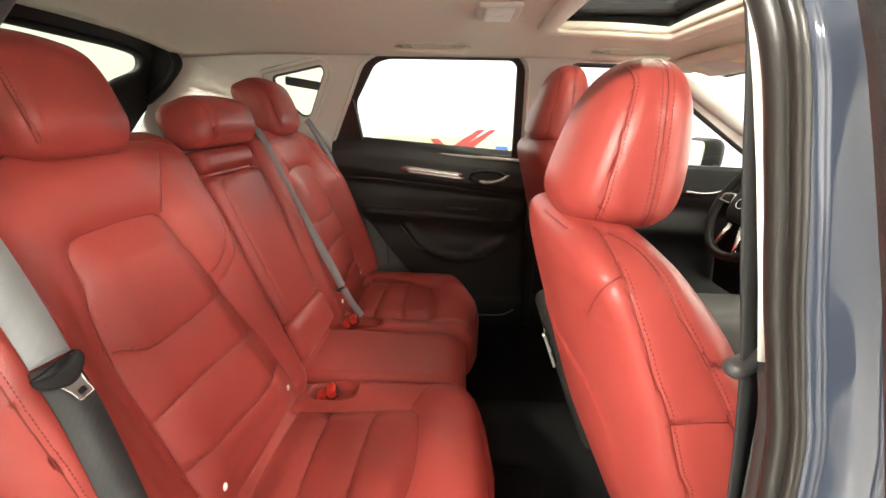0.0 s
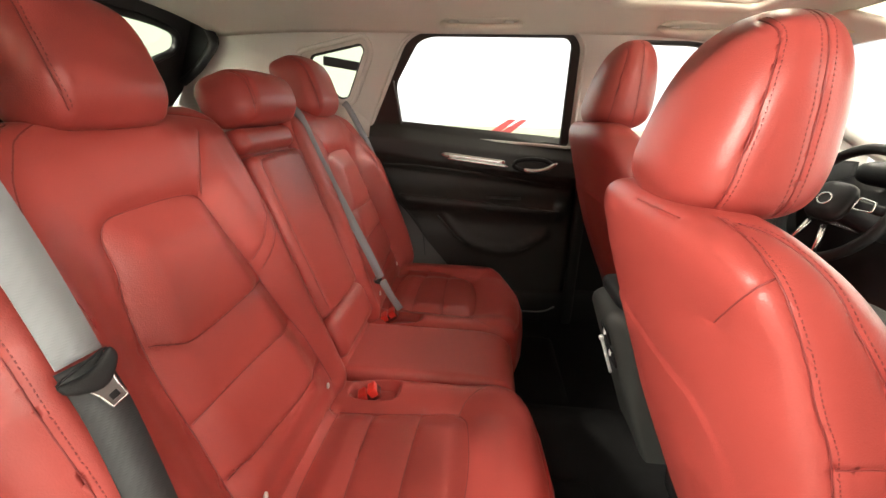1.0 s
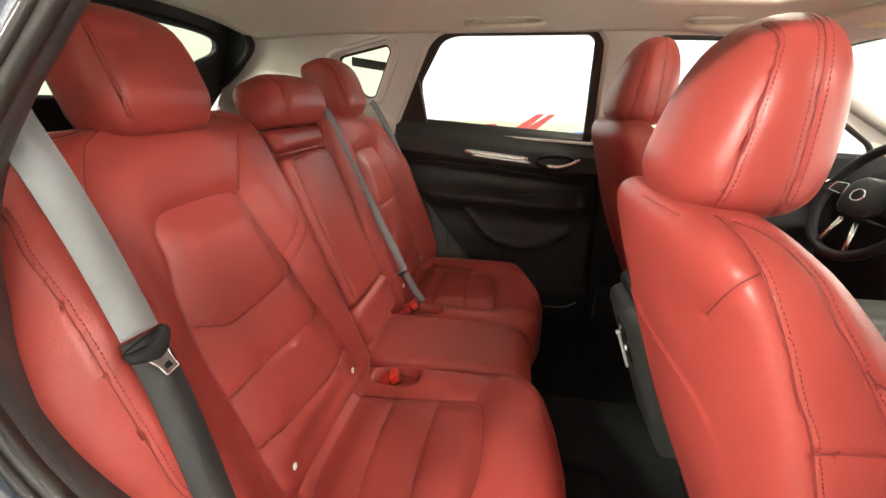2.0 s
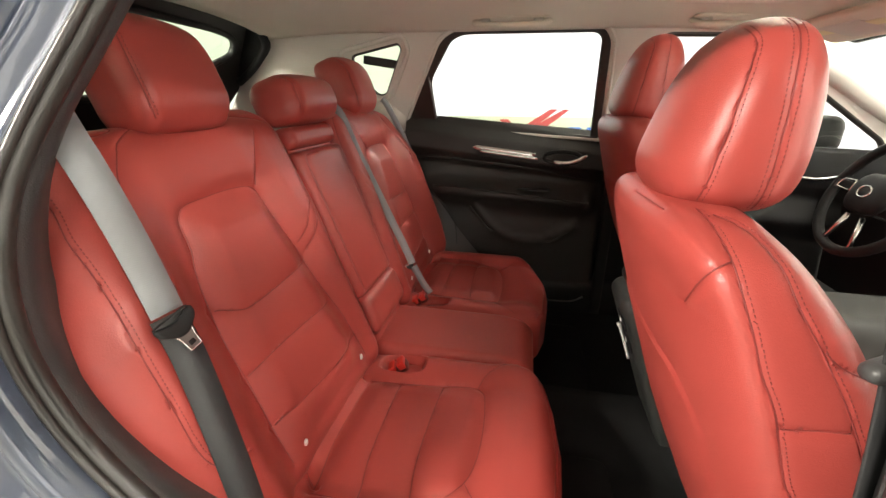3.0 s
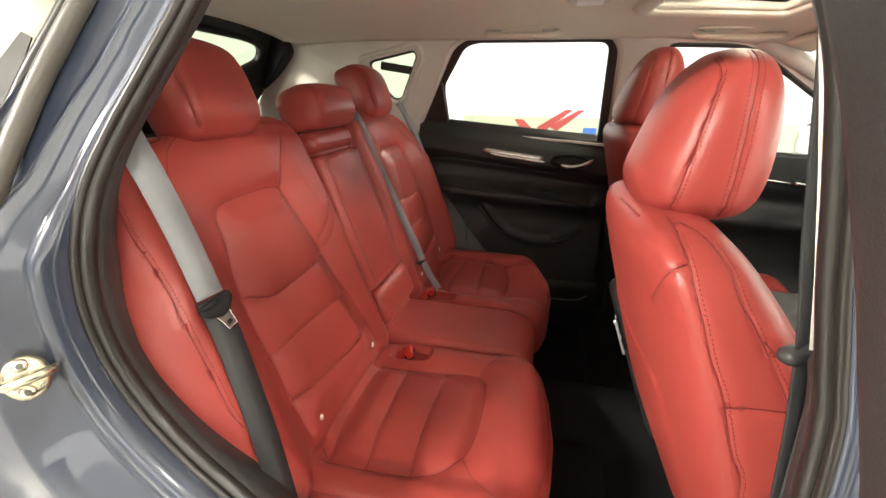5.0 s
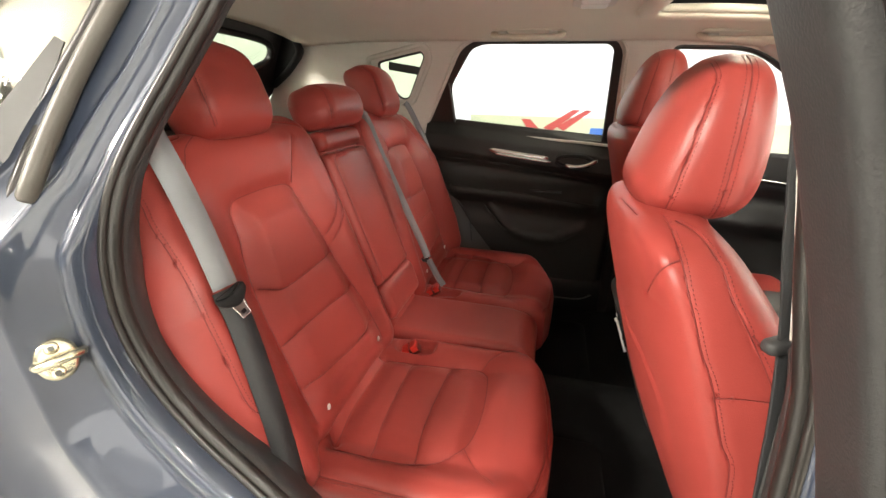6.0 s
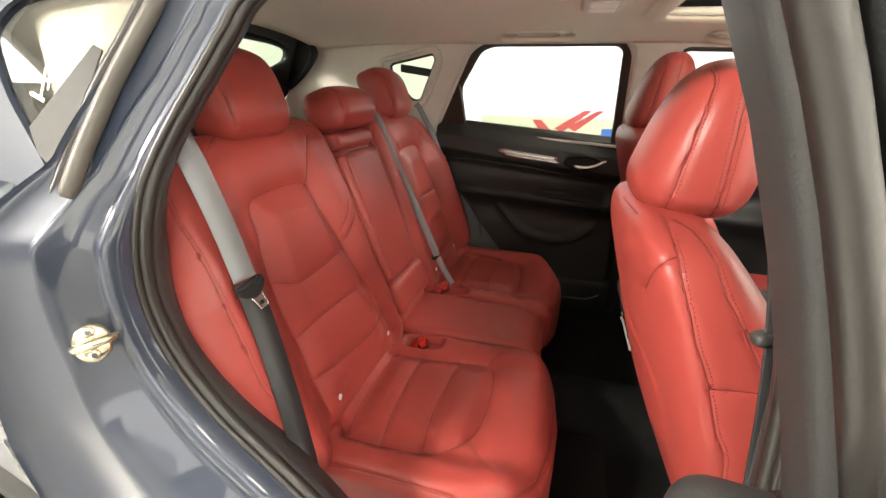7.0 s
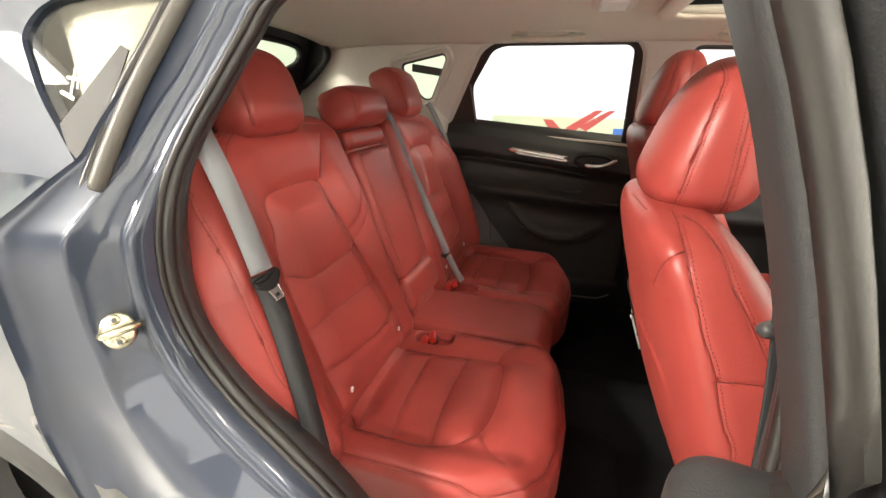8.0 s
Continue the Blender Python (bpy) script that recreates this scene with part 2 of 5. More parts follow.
def ribbon(line, across, width, thick=0.0015):
    """A flat strap along a line; across: the direction of its width at each point."""
    p, w = np.array(line, float), np.array(across, float)
    w = np.broadcast_to(w, p.shape)
    v, f = [], []
    for i in range(len(p)):
        t = p[min(i + 1, len(p) - 1)] - p[max(i - 1, 0)]
        a = w[i] - t * (w[i] @ t) / (t @ t)
        a /= np.linalg.norm(a)
        n = np.cross(t, a)
        n /= np.linalg.norm(n)
        for sa, sn in ((-1, -1), (1, -1), (1, 1), (-1, 1)):
            v.append(p[i] + a * sa * width / 2 + n * sn * thick)
    for i in range(len(p) - 1):
        for k in range(4):
            f.append((4 * i + k, 4 * i + (k + 1) % 4, 4 * i + 4 + (k + 1) % 4, 4 * i + 4 + k))
    f.append((3, 2, 1, 0))
    m = 4 * (len(p) - 1)
    f.append((m, m + 1, m + 2, m + 3))
    return np.array(v), f


def join(*meshes):
    v, f, o = [], [], 0
    for a, b in meshes:
        v.append(np.asarray(a))
        f += [tuple(i + o for i in q) for q in b]
        o += len(a)
    return np.concatenate(v), f


def stitches(tree, line, off=0.0, length=0.0036, pitch=0.0060, thick=0.0008):
    """A row of short threads beside a seam line on a surface."""
    line = np.array(line, float)
    seg = np.linalg.norm(np.diff(line, axis=0), axis=1)
    at = np.concatenate([[0], np.cumsum(seg)])
    out_v, out_f = [], []

    def place(q):
        p = Vector([np.interp(q, at, line[:, k]) for k in range(3)])
        e = Vector([np.interp(q + 0.004, at, line[:, k]) - np.interp(q - 0.004, at, line[:, k]) for k in range(3)])
        nrm = tree.find_nearest(p)[1]
        hit = tree.find_nearest(p + e.cross(nrm).normalized() * off)
        return hit[0], hit[1]

    q = 0.004
    while q + length < at[-1]:
        a, b = place(q), place(q + length)
        q += pitch
        t = (b[0] - a[0]).normalized()
        side = t.cross(a[1]).normalized() * thick
        up = a[1] * thick
        o = len(out_v)
        for p in (a[0], b[0]):
            for m in (side - up, side * 0.7 + up * 0.6, -side * 0.7 + up * 0.6, -side - up):
                out_v.append(tuple(p + m))
        out_f += [(o, o + 1, o + 5, o + 4), (o + 1, o + 2, o + 6, o + 5), (o + 2, o + 3, o + 7, o + 6), (o, o + 3, o + 2, o + 1), (o + 4, o + 5, o + 6, o + 7)]
    return np.array(out_v), out_f


def sewn(name, v, f, seams, material, parent, label, s=-1):
    """A padded part with its seams sewn in. seams: (line, depth, width, offsets of the stitch rows)."""
    tree = surface(v, f)
    gap = spacing(v, f)
    lines = []
    for ln, d, w, rows in seams:
        near = [tree.find_nearest(Vector(p)) for p in ln]
        on, out = np.array([q[0] for q in near]), np.array([q[1] for q in near])
        v = sew(v, f, gap, on, d, w)
        lines.append((on, out, d, rows))
    ob = part(name, *mirror((v, f), s), material, parent, label)
    tree = surface(v, f)
    for ln, out, d, rows in lines:
        # dark tube: seam thread, and at tucks and folds painted crease shade
        part("seam", *mirror(tube(ln - out * (d - 0.0004), 0.0009, 6), s), RED_THREAD_CREASE, ob, "dark seam line")
        for off in rows:
            part("stitching", *mirror(stitches(tree, ln, off), s), RED_THREAD_CREASE, ob, "dark red stitching")
    return ob


def plate(loops, to_world, thick):
    """A flat panel with holes: 2D loops (the outer first), laid into the world by to_world(u, v, depth)."""
    bm = bmesh.new()
    for loop in loops:
        vs = [bm.verts.new((u, w, 0)) for u, w in loop]
        for a, b in zip(vs, vs[1:] + vs[:1]):
            bm.edges.new((a, b))
    bmesh.ops.triangle_fill(bm, use_beauty=True, use_dissolve=False, edges=bm.edges[:])
    ext = bmesh.ops.extrude_face_region(bm, geom=bm.faces[:])
    for e in ext["geom"]:
        if isinstance(e, bmesh.types.BMVert):
            e.co.z = thick
    bmesh.ops.recalc_face_normals(bm, faces=bm.faces[:])
    bm.verts.index_update()
    v = np.array([to_world(*q.co) for q in bm.verts])
    f = [tuple(q.index for q in face.verts) for face in bm.faces]
    bm.free()
    # keep the faces turned outward
    o = v.mean(axis=0)
    if sum(float(np.dot(v[q[0]] - o, np.cross(v[q[1]] - o, v[q[2]] - o))) for q in f) < 0:
        f = [tuple(reversed(q)) for q in f]
    return v, f


def sheet(rows, thick=0.0, side=(0, 0, 1)):
    """A grid surface from rows of points; with a thickness along side."""
    g = np.array(rows, float)
    a, b = g.shape[:2]
    v = g.reshape(-1, 3)
    f = [(i * b + j, i * b + j + 1, (i + 1) * b + j + 1, (i + 1) * b + j) for i in range(a - 1) for j in range(b - 1)]
    if thick:
        n = len(v)
        v = np.concatenate([v, v + np.array(side, float) * thick])
        f += [tuple(n + i for i in reversed(q)) for q in f]
        rim = [j for j in range(b)] + [i * b + b - 1 for i in range(1, a)] + [(a - 1) * b + j for j in range(b - 2, -1, -1)] + [i * b for i in range(a - 2, 0, -1)]
        f += [(p, n + p, n + q, q) for p, q in zip(rim, rim[1:] + rim[:1])]
    return v, f


def mirror(mesh, s):
    """The mesh as it is (s = -1, the kerb side) or mirrored to the other side of the car (s = 1)."""
    v, f = mesh
    if s < 0:
        return v, f
    return v * np.array((1, -1, 1)), [tuple(reversed(q)) for q in f]


def bump01(x, a, b, soft):
    """1 between a and b, falling to 0 over soft."""
    return np.clip((x - a) / soft, 0, 1) * np.clip((b - x) / soft, 0, 1)


def gauss(x, c, w):
    return np.exp(-((x - c) / w) ** 2)

# ---- the showroom ----
def slab(name, lo, hi, material, label, category="wall"):
    v, f = box(lo, hi, 0.01, max(hi[0] - lo[0], hi[1] - lo[1], hi[2] - lo[2]) / 2)
    return solo(name, v, f, material, label, category, smooth=False, kind="structure")


slab("floor", (-8, -12, -0.1), (8, 7, 0), FLOOR, "polished grey showroom floor under the car", "floor")
slab("backdrop_front", (8, -12, 0), (8.2, 7, 4), DAYLIGHT_FRONT, "bright daylight beyond the glazed front of the showroom", "daylight")
# added glowing wall, so the tinted rear glass shows pale
slab("backdrop_rear", (-8.2, -2, 0), (-8, 7, 4), REAR_WALL_GLOW, "pale glowing backdrop in place of a lit wall behind the car", "daylight")
slab("wall_west", (-8.2, -12, 0), (-8, -2, 4), WALL_GREY, "plain grey showroom wall")
slab("wall_south", (-8, -12.2, 0), (0.8, -12, 4), WALL_GREY, "plain grey showroom wall")
# unseen glowing panel added to brighten the pillar paint and upper seats
slab("backdrop_side", (0.8, -12.2, 0), (8, -12, 4), SIDE_FILL, "unseen glowing backdrop added to light the open-door side", "daylight")
slab("ceiling", (-8.2, -12.2, 4), (8.2, 7.2, 4.15), WALL, "white showroom ceiling", "ceiling")
# same added glow in place of a lit corner wall
slab("backdrop_corner", (-8, 7, 0), (-1.75, 7.1, 4), REAR_WALL_GLOW, "pale glowing backdrop in place of a lit wall at the far corner", "daylight")
slab("backdrop", (-1.75, 7, 0), (8, 7.1, 4), DAYLIGHT, "bright overcast daylight beyond the glazed shop front", "daylight")
sign = thing("window_sign", (0.4, 6.0, 0.0), "pale green film with red and blue shapes on the glazing", "sign")
v, f = box((-0.9, 6.0, 0.0), (4.6, 6.02, 0.945), 0.004, 1)
part("film", v, f, SIGN_PALE, sign, smooth=False)
for pts in (((0.30, 0.78), (0.72, 1.06), (0.84, 1.06), (0.42, 0.72)), ((0.50, 0.80), (0.92, 1.06), (1.02, 1.06), (0.62, 0.74)), ((-0.06, 0.90), (0.08, 0.90), (0.30, 0.70), (0.16, 0.62))):
    v = [(x, y, z) for y in (5.985, 5.995) for x, z in pts]
    part("red_stroke", v, [(0, 1, 2, 3), (7, 6, 5, 4), (0, 4, 5, 1), (1, 5, 6, 2), (2, 6, 7, 3), (3, 7, 4, 0)], SIGN_RED, sign, "red slanted stroke", smooth=False)
for x in (1.02, 1.30, 1.58):
    v, f = box((x, 5.985, 0.45), (x + 0.2, 5.995, 0.80), 0.003, 0.2)
    part("blue_bar", v, f, SIGN_BLUE, sign, "blue bar", smooth=False)
def ceiling_lamp(x, y, glowing, label):
    lamp = thing("ceiling_light", (x, y, 3.9), label, "lamp", "ceiling lights")
    v, f = softbox((0.36, 0.36, 0.04), (0.05, 0.05, 0.02), 0.08)
    part("housing", v + np.array((x, y, 3.96)), f, WHITE, lamp)
    v, f = softbox((0.31, 0.31, 0.008), (0.04, 0.04, 0.006), 0.1)
    part("diffuser", v + np.array((x, y, 3.91)), f, glowing, lamp, "glowing diffuser")


for x, y in [(-3.3, -4.4), (-4.1, -4.1)]:
    ceiling_lamp(x, y, KEY_LIGHT, "square high-bay lamp, brightly lit")
for x, y in [(2.8, -4.2), (3.9, -3.6)]:
    ceiling_lamp(x, y, SIDE_LIGHT, "square high-bay lamp, brightly lit")
for x, y in [(-5.6, -2.4), (-1.0, -2.6), (-5.6, 1.6), (-3.6, 4.6), (-1.4, 3.0), (2.4, 3.6), (5.6, 1.6)]:
    ceiling_lamp(x, y, BRIGHT_PANEL if x > 0 else PANEL_LIGHT, "square white ceiling lamp, switched on")

# ---- the car's shell ----
def side_y(z):
    """Half width of the cabin at a height: upright below the belt line, leaning in above it."""
    z = np.asarray(z, float)
    return np.where(z > 1.13, 0.765 - 0.453 * (z - 1.13), 0.765)


def to_side(s, out=0.0):
    return lambda u, w, d: (u, s * (float(side_y(w)) + out + d), w)


def rounded(pts, r=0.03, n=5):
    """A 2D loop with its corners rounded; r: one radius or one a corner."""
    p = [Vector(q) for q in pts]
    out = []
    for i, q in enumerate(p):
        a, b = p[i - 1] - q, p[(i + 1) % len(p)] - q
        k = r[i] if isinstance(r, (list, tuple)) else r
        k = min(k, a.length * 0.45, b.length * 0.45)
        s, e = q + a.normalized() * k, q + b.normalized() * k
        for t in np.linspace(0, 1, n):
            out.append(tuple(s * (1 - t) ** 2 + q * 2 * t * (1 - t) + e * t * t))
    return out


car = thing("car", (0.2, 0, 0), "blue-grey sport utility vehicle with an open rear door", "car")

# headliner with the sunroof opening
SUN = (0.69, 1.01, -0.29, 0.29)


def roof_z(x, y):
    return 1.533 - 0.046 * (abs(y) / 0.62) ** 3 - 0.05 * np.clip((-0.25 - x) / 0.7, 0, 1) ** 2 - 0.045 * np.clip((x - 0.75) / 0.5, 0, 1) ** 2


xs = sorted(set(list(np.linspace(-0.66, 0.69, 24)) + list(np.linspace(0.69, 1.01, 8)) + list(np.linspace(1.01, 1.26, 6))))
ys = sorted(set(list(np.linspace(-0.62, -0.29, 10)) + list(np.linspace(-0.29, 0.29, 12)) + list(np.linspace(0.29, 0.62, 10))))
v = np.array([(x, y, roof_z(x, y)) for x in xs for y in ys])
f = []
for i in range(len(xs) - 1):
    for j in range(len(ys) - 1):
        cx, cy = (xs[i] + xs[i + 1]) / 2, (ys[j] + ys[j + 1]) / 2
        if SUN[0] < cx < SUN[1] and SUN[2] < cy < SUN[3]:
            continue
        a = i * len(ys) + j
        f.append((a, a + 1, a + len(ys) + 1, a + len(ys)))
liner = part("headliner", v, f, LINER, car, "beige fabric headliner")
md = liner.modifiers.new("thickness", "SOLIDIFY")
md.thickness, md.offset = 0.02, 1
# sunroof: padded rim, black tracks and the glass
rim_line = [(x, y, float(roof_z(x, y)) - 0.022) for x, y in rounded([(0.655, -0.325), (1.045, -0.325), (1.045, 0.325), (0.655, 0.325)], 0.07, 7)]
v, f = tube(rim_line, 0.03, 10, True, (1.0, 0.45))
rim = part("sunroof_rim", v, f, LINER, car, "beige padded sunroof surround")
for s in (-1, 1):
    v, f = box((0.66, s * 0.280 - 0.027, 1.545), (1.04, s * 0.280 + 0.027, 1.575), 0.006, 0.05)
    part("sunroof_track", v, f, BLACK, car, "black sunroof track", smooth=False)
for a, b in (((0.66, -0.25), (0.700, 0.25)), ((1.0, -0.25), (1.04, 0.25))):
    v, f = box((a[0], a[1], 1.55), (b[0], b[1], 1.58), 0.004, 0.1)
    part("sunroof_crossbar", v, f, BLACK, car, "black sunroof crossbar", smooth=False)
v, f = box((0.64, -0.33, 1.60), (1.06, 0.33, 1.606), 0.002, 0.2)
sun_glass = part("sunroof_glass", v, f, GLASS_TINT, car, "tinted sunroof glass", smooth=False)
sun_glass.visible_shadow = False
well = rounded([(0.672, -0.308), (1.028, -0.308), (1.028, 0.308), (0.672, 0.308)], 0.05, 6)
well.append(well[0])
v, f = sheet([[(x, y, float(roof_z(x, y)) - 0.026), (x, y, 1.60)] for x, y in well])
part("sunroof_well", [(x, y, z) for x, y, z in v], f, BLACK, car, "black lining of the sunroof opening", smooth=False)
# outer roof skin
rx = np.linspace(-0.74, 1.30, 24)
ry = np.linspace(-0.66, 0.66, 21)
v = np.array([(x, y, float(roof_z(x, y * 0.93)) + 0.065 - 0.03 * (abs(y) / 0.66) ** 4) for x in rx for y in ry])
f = [(i * 21 + j, i * 21 + j + 1, (i + 1) * 21 + j + 1, (i + 1) * 21 + j) for i in range(23) for j in range(20) if not (0.62 < (rx[i] + rx[i + 1]) / 2 < 1.06 and abs(ry[j] + ry[j + 1]) / 2 < 0.33)]
roof_skin = part("roof_panel", v, f, PAINT, car, "blue-grey painted roof panel")

# far side: window openings in a pale pillar trim
DOOR_HOLE = rounded([(-0.128, 1.135), (0.676, 1.085), (0.653, 1.435), (0.620, 1.474), (0.105, 1.474), (0.042, 1.442)], [0.02, 0.02, 0.05, 0.05, 0.06, 0.05], 6)
DOOR_GLASS = rounded([(-0.004, 1.140), (0.646, 1.09), (0.626, 1.445), (0.60, 1.465), (0.130, 1.465), (0.078, 1.446), (-0.016, 1.305)], [0.005, 0.005, 0.02, 0.03, 0.05, 0.05, 0.03], 5)
QUARTER_HOLE = rounded([(-0.245, 1.243), (-0.205, 1.247), (-0.112, 1.415), (-0.125, 1.437), (-0.335, 1.395), (-0.312, 1.32)], [0.03, 0.02, 0.02, 0.02, 0.03, 0.03], 5)
FRONT_HOLE = rounded([(0.80, 1.10), (1.70, 1.04), (1.66, 1.11), (1.08, 1.45), (0.82, 1.455)], [0.02, 0.02, 0.02, 0.08, 0.03], 6)


def side_trim(s):
    outer = [(-1.08, 1.02), (-0.135, 1.10), (-0.12, 1.08), (0.74, 1.06), (1.80, 1.0), (1.80, 1.08), (1.15, 1.47), (0.9, 1.492), (-0.45, 1.490), (-0.70, 1.475)]
    loops = [outer, DOOR_HOLE, QUARTER_HOLE, FRONT_HOLE]
    return plate(loops, to_side(s, 0.0), 0.03)


v, f = side_trim(1)
part("pillar_trim", v, f, PILLAR, car, "pale beige pillar and roof side trim", smooth=False)
# quarter glass, both door glasses, with black surrounds
for hole, name in ((DOOR_HOLE, "door_window"), (QUARTER_HOLE, "quarter_window"), (FRONT_HOLE, "front_window")):
    v, f = plate([hole], to_side(1, 0.034), 0.004)
    g = part(name, v, f, GLASS_TINT if name == "quarter_window" else GLASS, car, "side window glass", smooth=False)
    g.visible_shadow = False
    ring = [(x, float(side_y(z)) + 0.012, z) for x, z in (DOOR_GLASS if name == "door_window" else hole)]
    v, f = tube(ring, 0.006 if name == "door_window" else 0.013 if name != "quarter_window" else 0.008, 8, True)
    part("window_seal", v, f, RUBBER, car, "black rubber window seal")


# dark frame of the door window, with a light glass run beside the rear corner filler
v, f = plate([DOOR_HOLE, DOOR_GLASS], to_side(1, 0.004), 0.022)
part("window_frame", v, f, RUBBER, car, "black window frame with rear corner filler", smooth=False)
v, f = tube([(x, float(side_y(z)) + 0.002, z) for x, z in ((-0.018, 1.315), (-0.011, 1.24), (-0.004, 1.155))], 0.004, 8)
part("glass_run", v, f, GREY, car, "grey glass run channel")
v, f = tube([(x, float(side_y(z)) - 0.004, z) for x, z in rounded([(-0.140, 1.128), (0.690, 1.080), (0.666, 1.440), (0.628, 1.483), (0.102, 1.483), (0.030, 1.446)], [0.02, 0.02, 0.05, 0.05, 0.06, 0.05], 6)], 0.006, 8, True)
part("door_seal_lip", v, f, PILLAR, car, "pale flexible lip round the door opening")

# black garnish round the tailgate opening, pale reveal round the quarter window, sticker on its glass
edge = [tuple(q) for q in smooth_line([(-0.715, 1.512), (-0.683, 1.498), (-0.658, 1.462), (-0.666, 1.42), (-0.735, 1.360), (-0.80, 1.318), (-0.845, 1.293)], 6)]
v, f = plate([edge], to_side(1, -0.05), 0.045)
part("tail_garnish", v, f, BLACK, car, "black tailgate pillar garnish", smooth=False)
v, f = tube([(x, float(side_y(z)) - 0.042, z) for x, z in edge], 0.016, 12)
part("garnish_edge", v, f, BLACK, car, "rounded black garnish edge")
v, f = tube([(x, float(side_y(z)) - 0.002, z) for x, z in rounded([(-0.262, 1.222), (-0.190, 1.226), (-0.085, 1.410), (-0.105, 1.462), (-0.375, 1.405), (-0.330, 1.31)], 0.03, 5)], 0.010, 8, True)
part("quarter_reveal", v, f, PILLAR, car, "pale moulded edge round the quarter window")
v, f = plate([rounded([(-0.292, 1.366), (-0.154, 1.346), (-0.148, 1.378), (-0.284, 1.398)], 0.004, 3)], to_side(1, 0.030), 0.002)
part("sticker", v, f, TRIM, car, "dark grey sticker on the quarter glass", smooth=False)
# ---- rear door trim (built for the far side, mirrored and swung out for the near side) ----
def door_panel_y(x, z):
    """Inner face of the rear door's trim: y over x and z (far side)."""
    x, z = np.asarray(x, float), np.asarray(z, float)
    drop = 0.094 * (x + 0.09)
    zc = z + drop - 0.992 + 0.95  # height against the crease, which falls to the front
    y = 0.765 - 0.055 * bump01(zc, 0.95, 1.20, 0.05)
    y = y - 0.012 * gauss(zc, 0.955, 0.012)
    y = y - 0.055 * gauss(z + 0.05 * x, 0.855, 0.05) * np.clip((0.70 - x) / 0.06, 0, 1) * np.clip((x + 0.1) / 0.12, 0, 1)
    y = y - 0.02 * np.clip((0.80 - z) / 0.1, 0, 1)
    y = y + 0.05 * np.clip((z + 0.06 * x - 1.10) / 0.05, 0, 1)
    return y


def door_rear_x(z):
    return np.interp(z, [0.40, 0.56, 0.66, 0.76, 0.85, 0.95, 1.05, 1.17], [0.30, 0.20, 0.115, 0.04, -0.03, -0.085, -0.12, -0.135])


def door_trim(parent, place_it, front=0.735):
    zs = np.concatenate([np.linspace(0.40, 0.78, 20), np.linspace(0.79, 1.01, 34), np.linspace(1.02, 1.165, 18)])
    rows = []
    for z in zs:
        x = np.linspace(float(door_rear_x(z)), front, 70)
        y = door_panel_y(x, z)
        y = y + 0.02 * np.clip((x - front + 0.025) / 0.02, 0, 1)
        rows.append(np.stack([x, y, z - 0.0775 * np.maximum(x, 0) * np.clip((z - 0.95) / 0.2, 0, 1)], 1))
    v, f = sheet(rows)
    # pocket lip
    v = np.array(v)
    lip = smooth_line([(0.18, 0.785), (0.235, 0.72), (0.296, 0.668), (0.37, 0.642), (0.444, 0.633), (0.53, 0.665), (0.62, 0.72)], 8)
    d = line_distance(v[:, [0, 2]], lip)
    v[:, 1] -= 0.016 * np.exp(-(d / 0.012) ** 2)
    n = len(v)
    v2, f2 = place_it(np.concatenate([v, v + np.array((0, 0.05, 0))]), f + [tuple(n + i for i in reversed(q)) for q in f])
    part("door_trim", v2, f2, DOOR_TRIM, parent, "black soft-touch door trim")
    for nm, mesh, m, lab in door_bits():
        a, b = place_it(np.array(mesh[0]), mesh[1])
        part(nm, a, b, m, parent, lab)


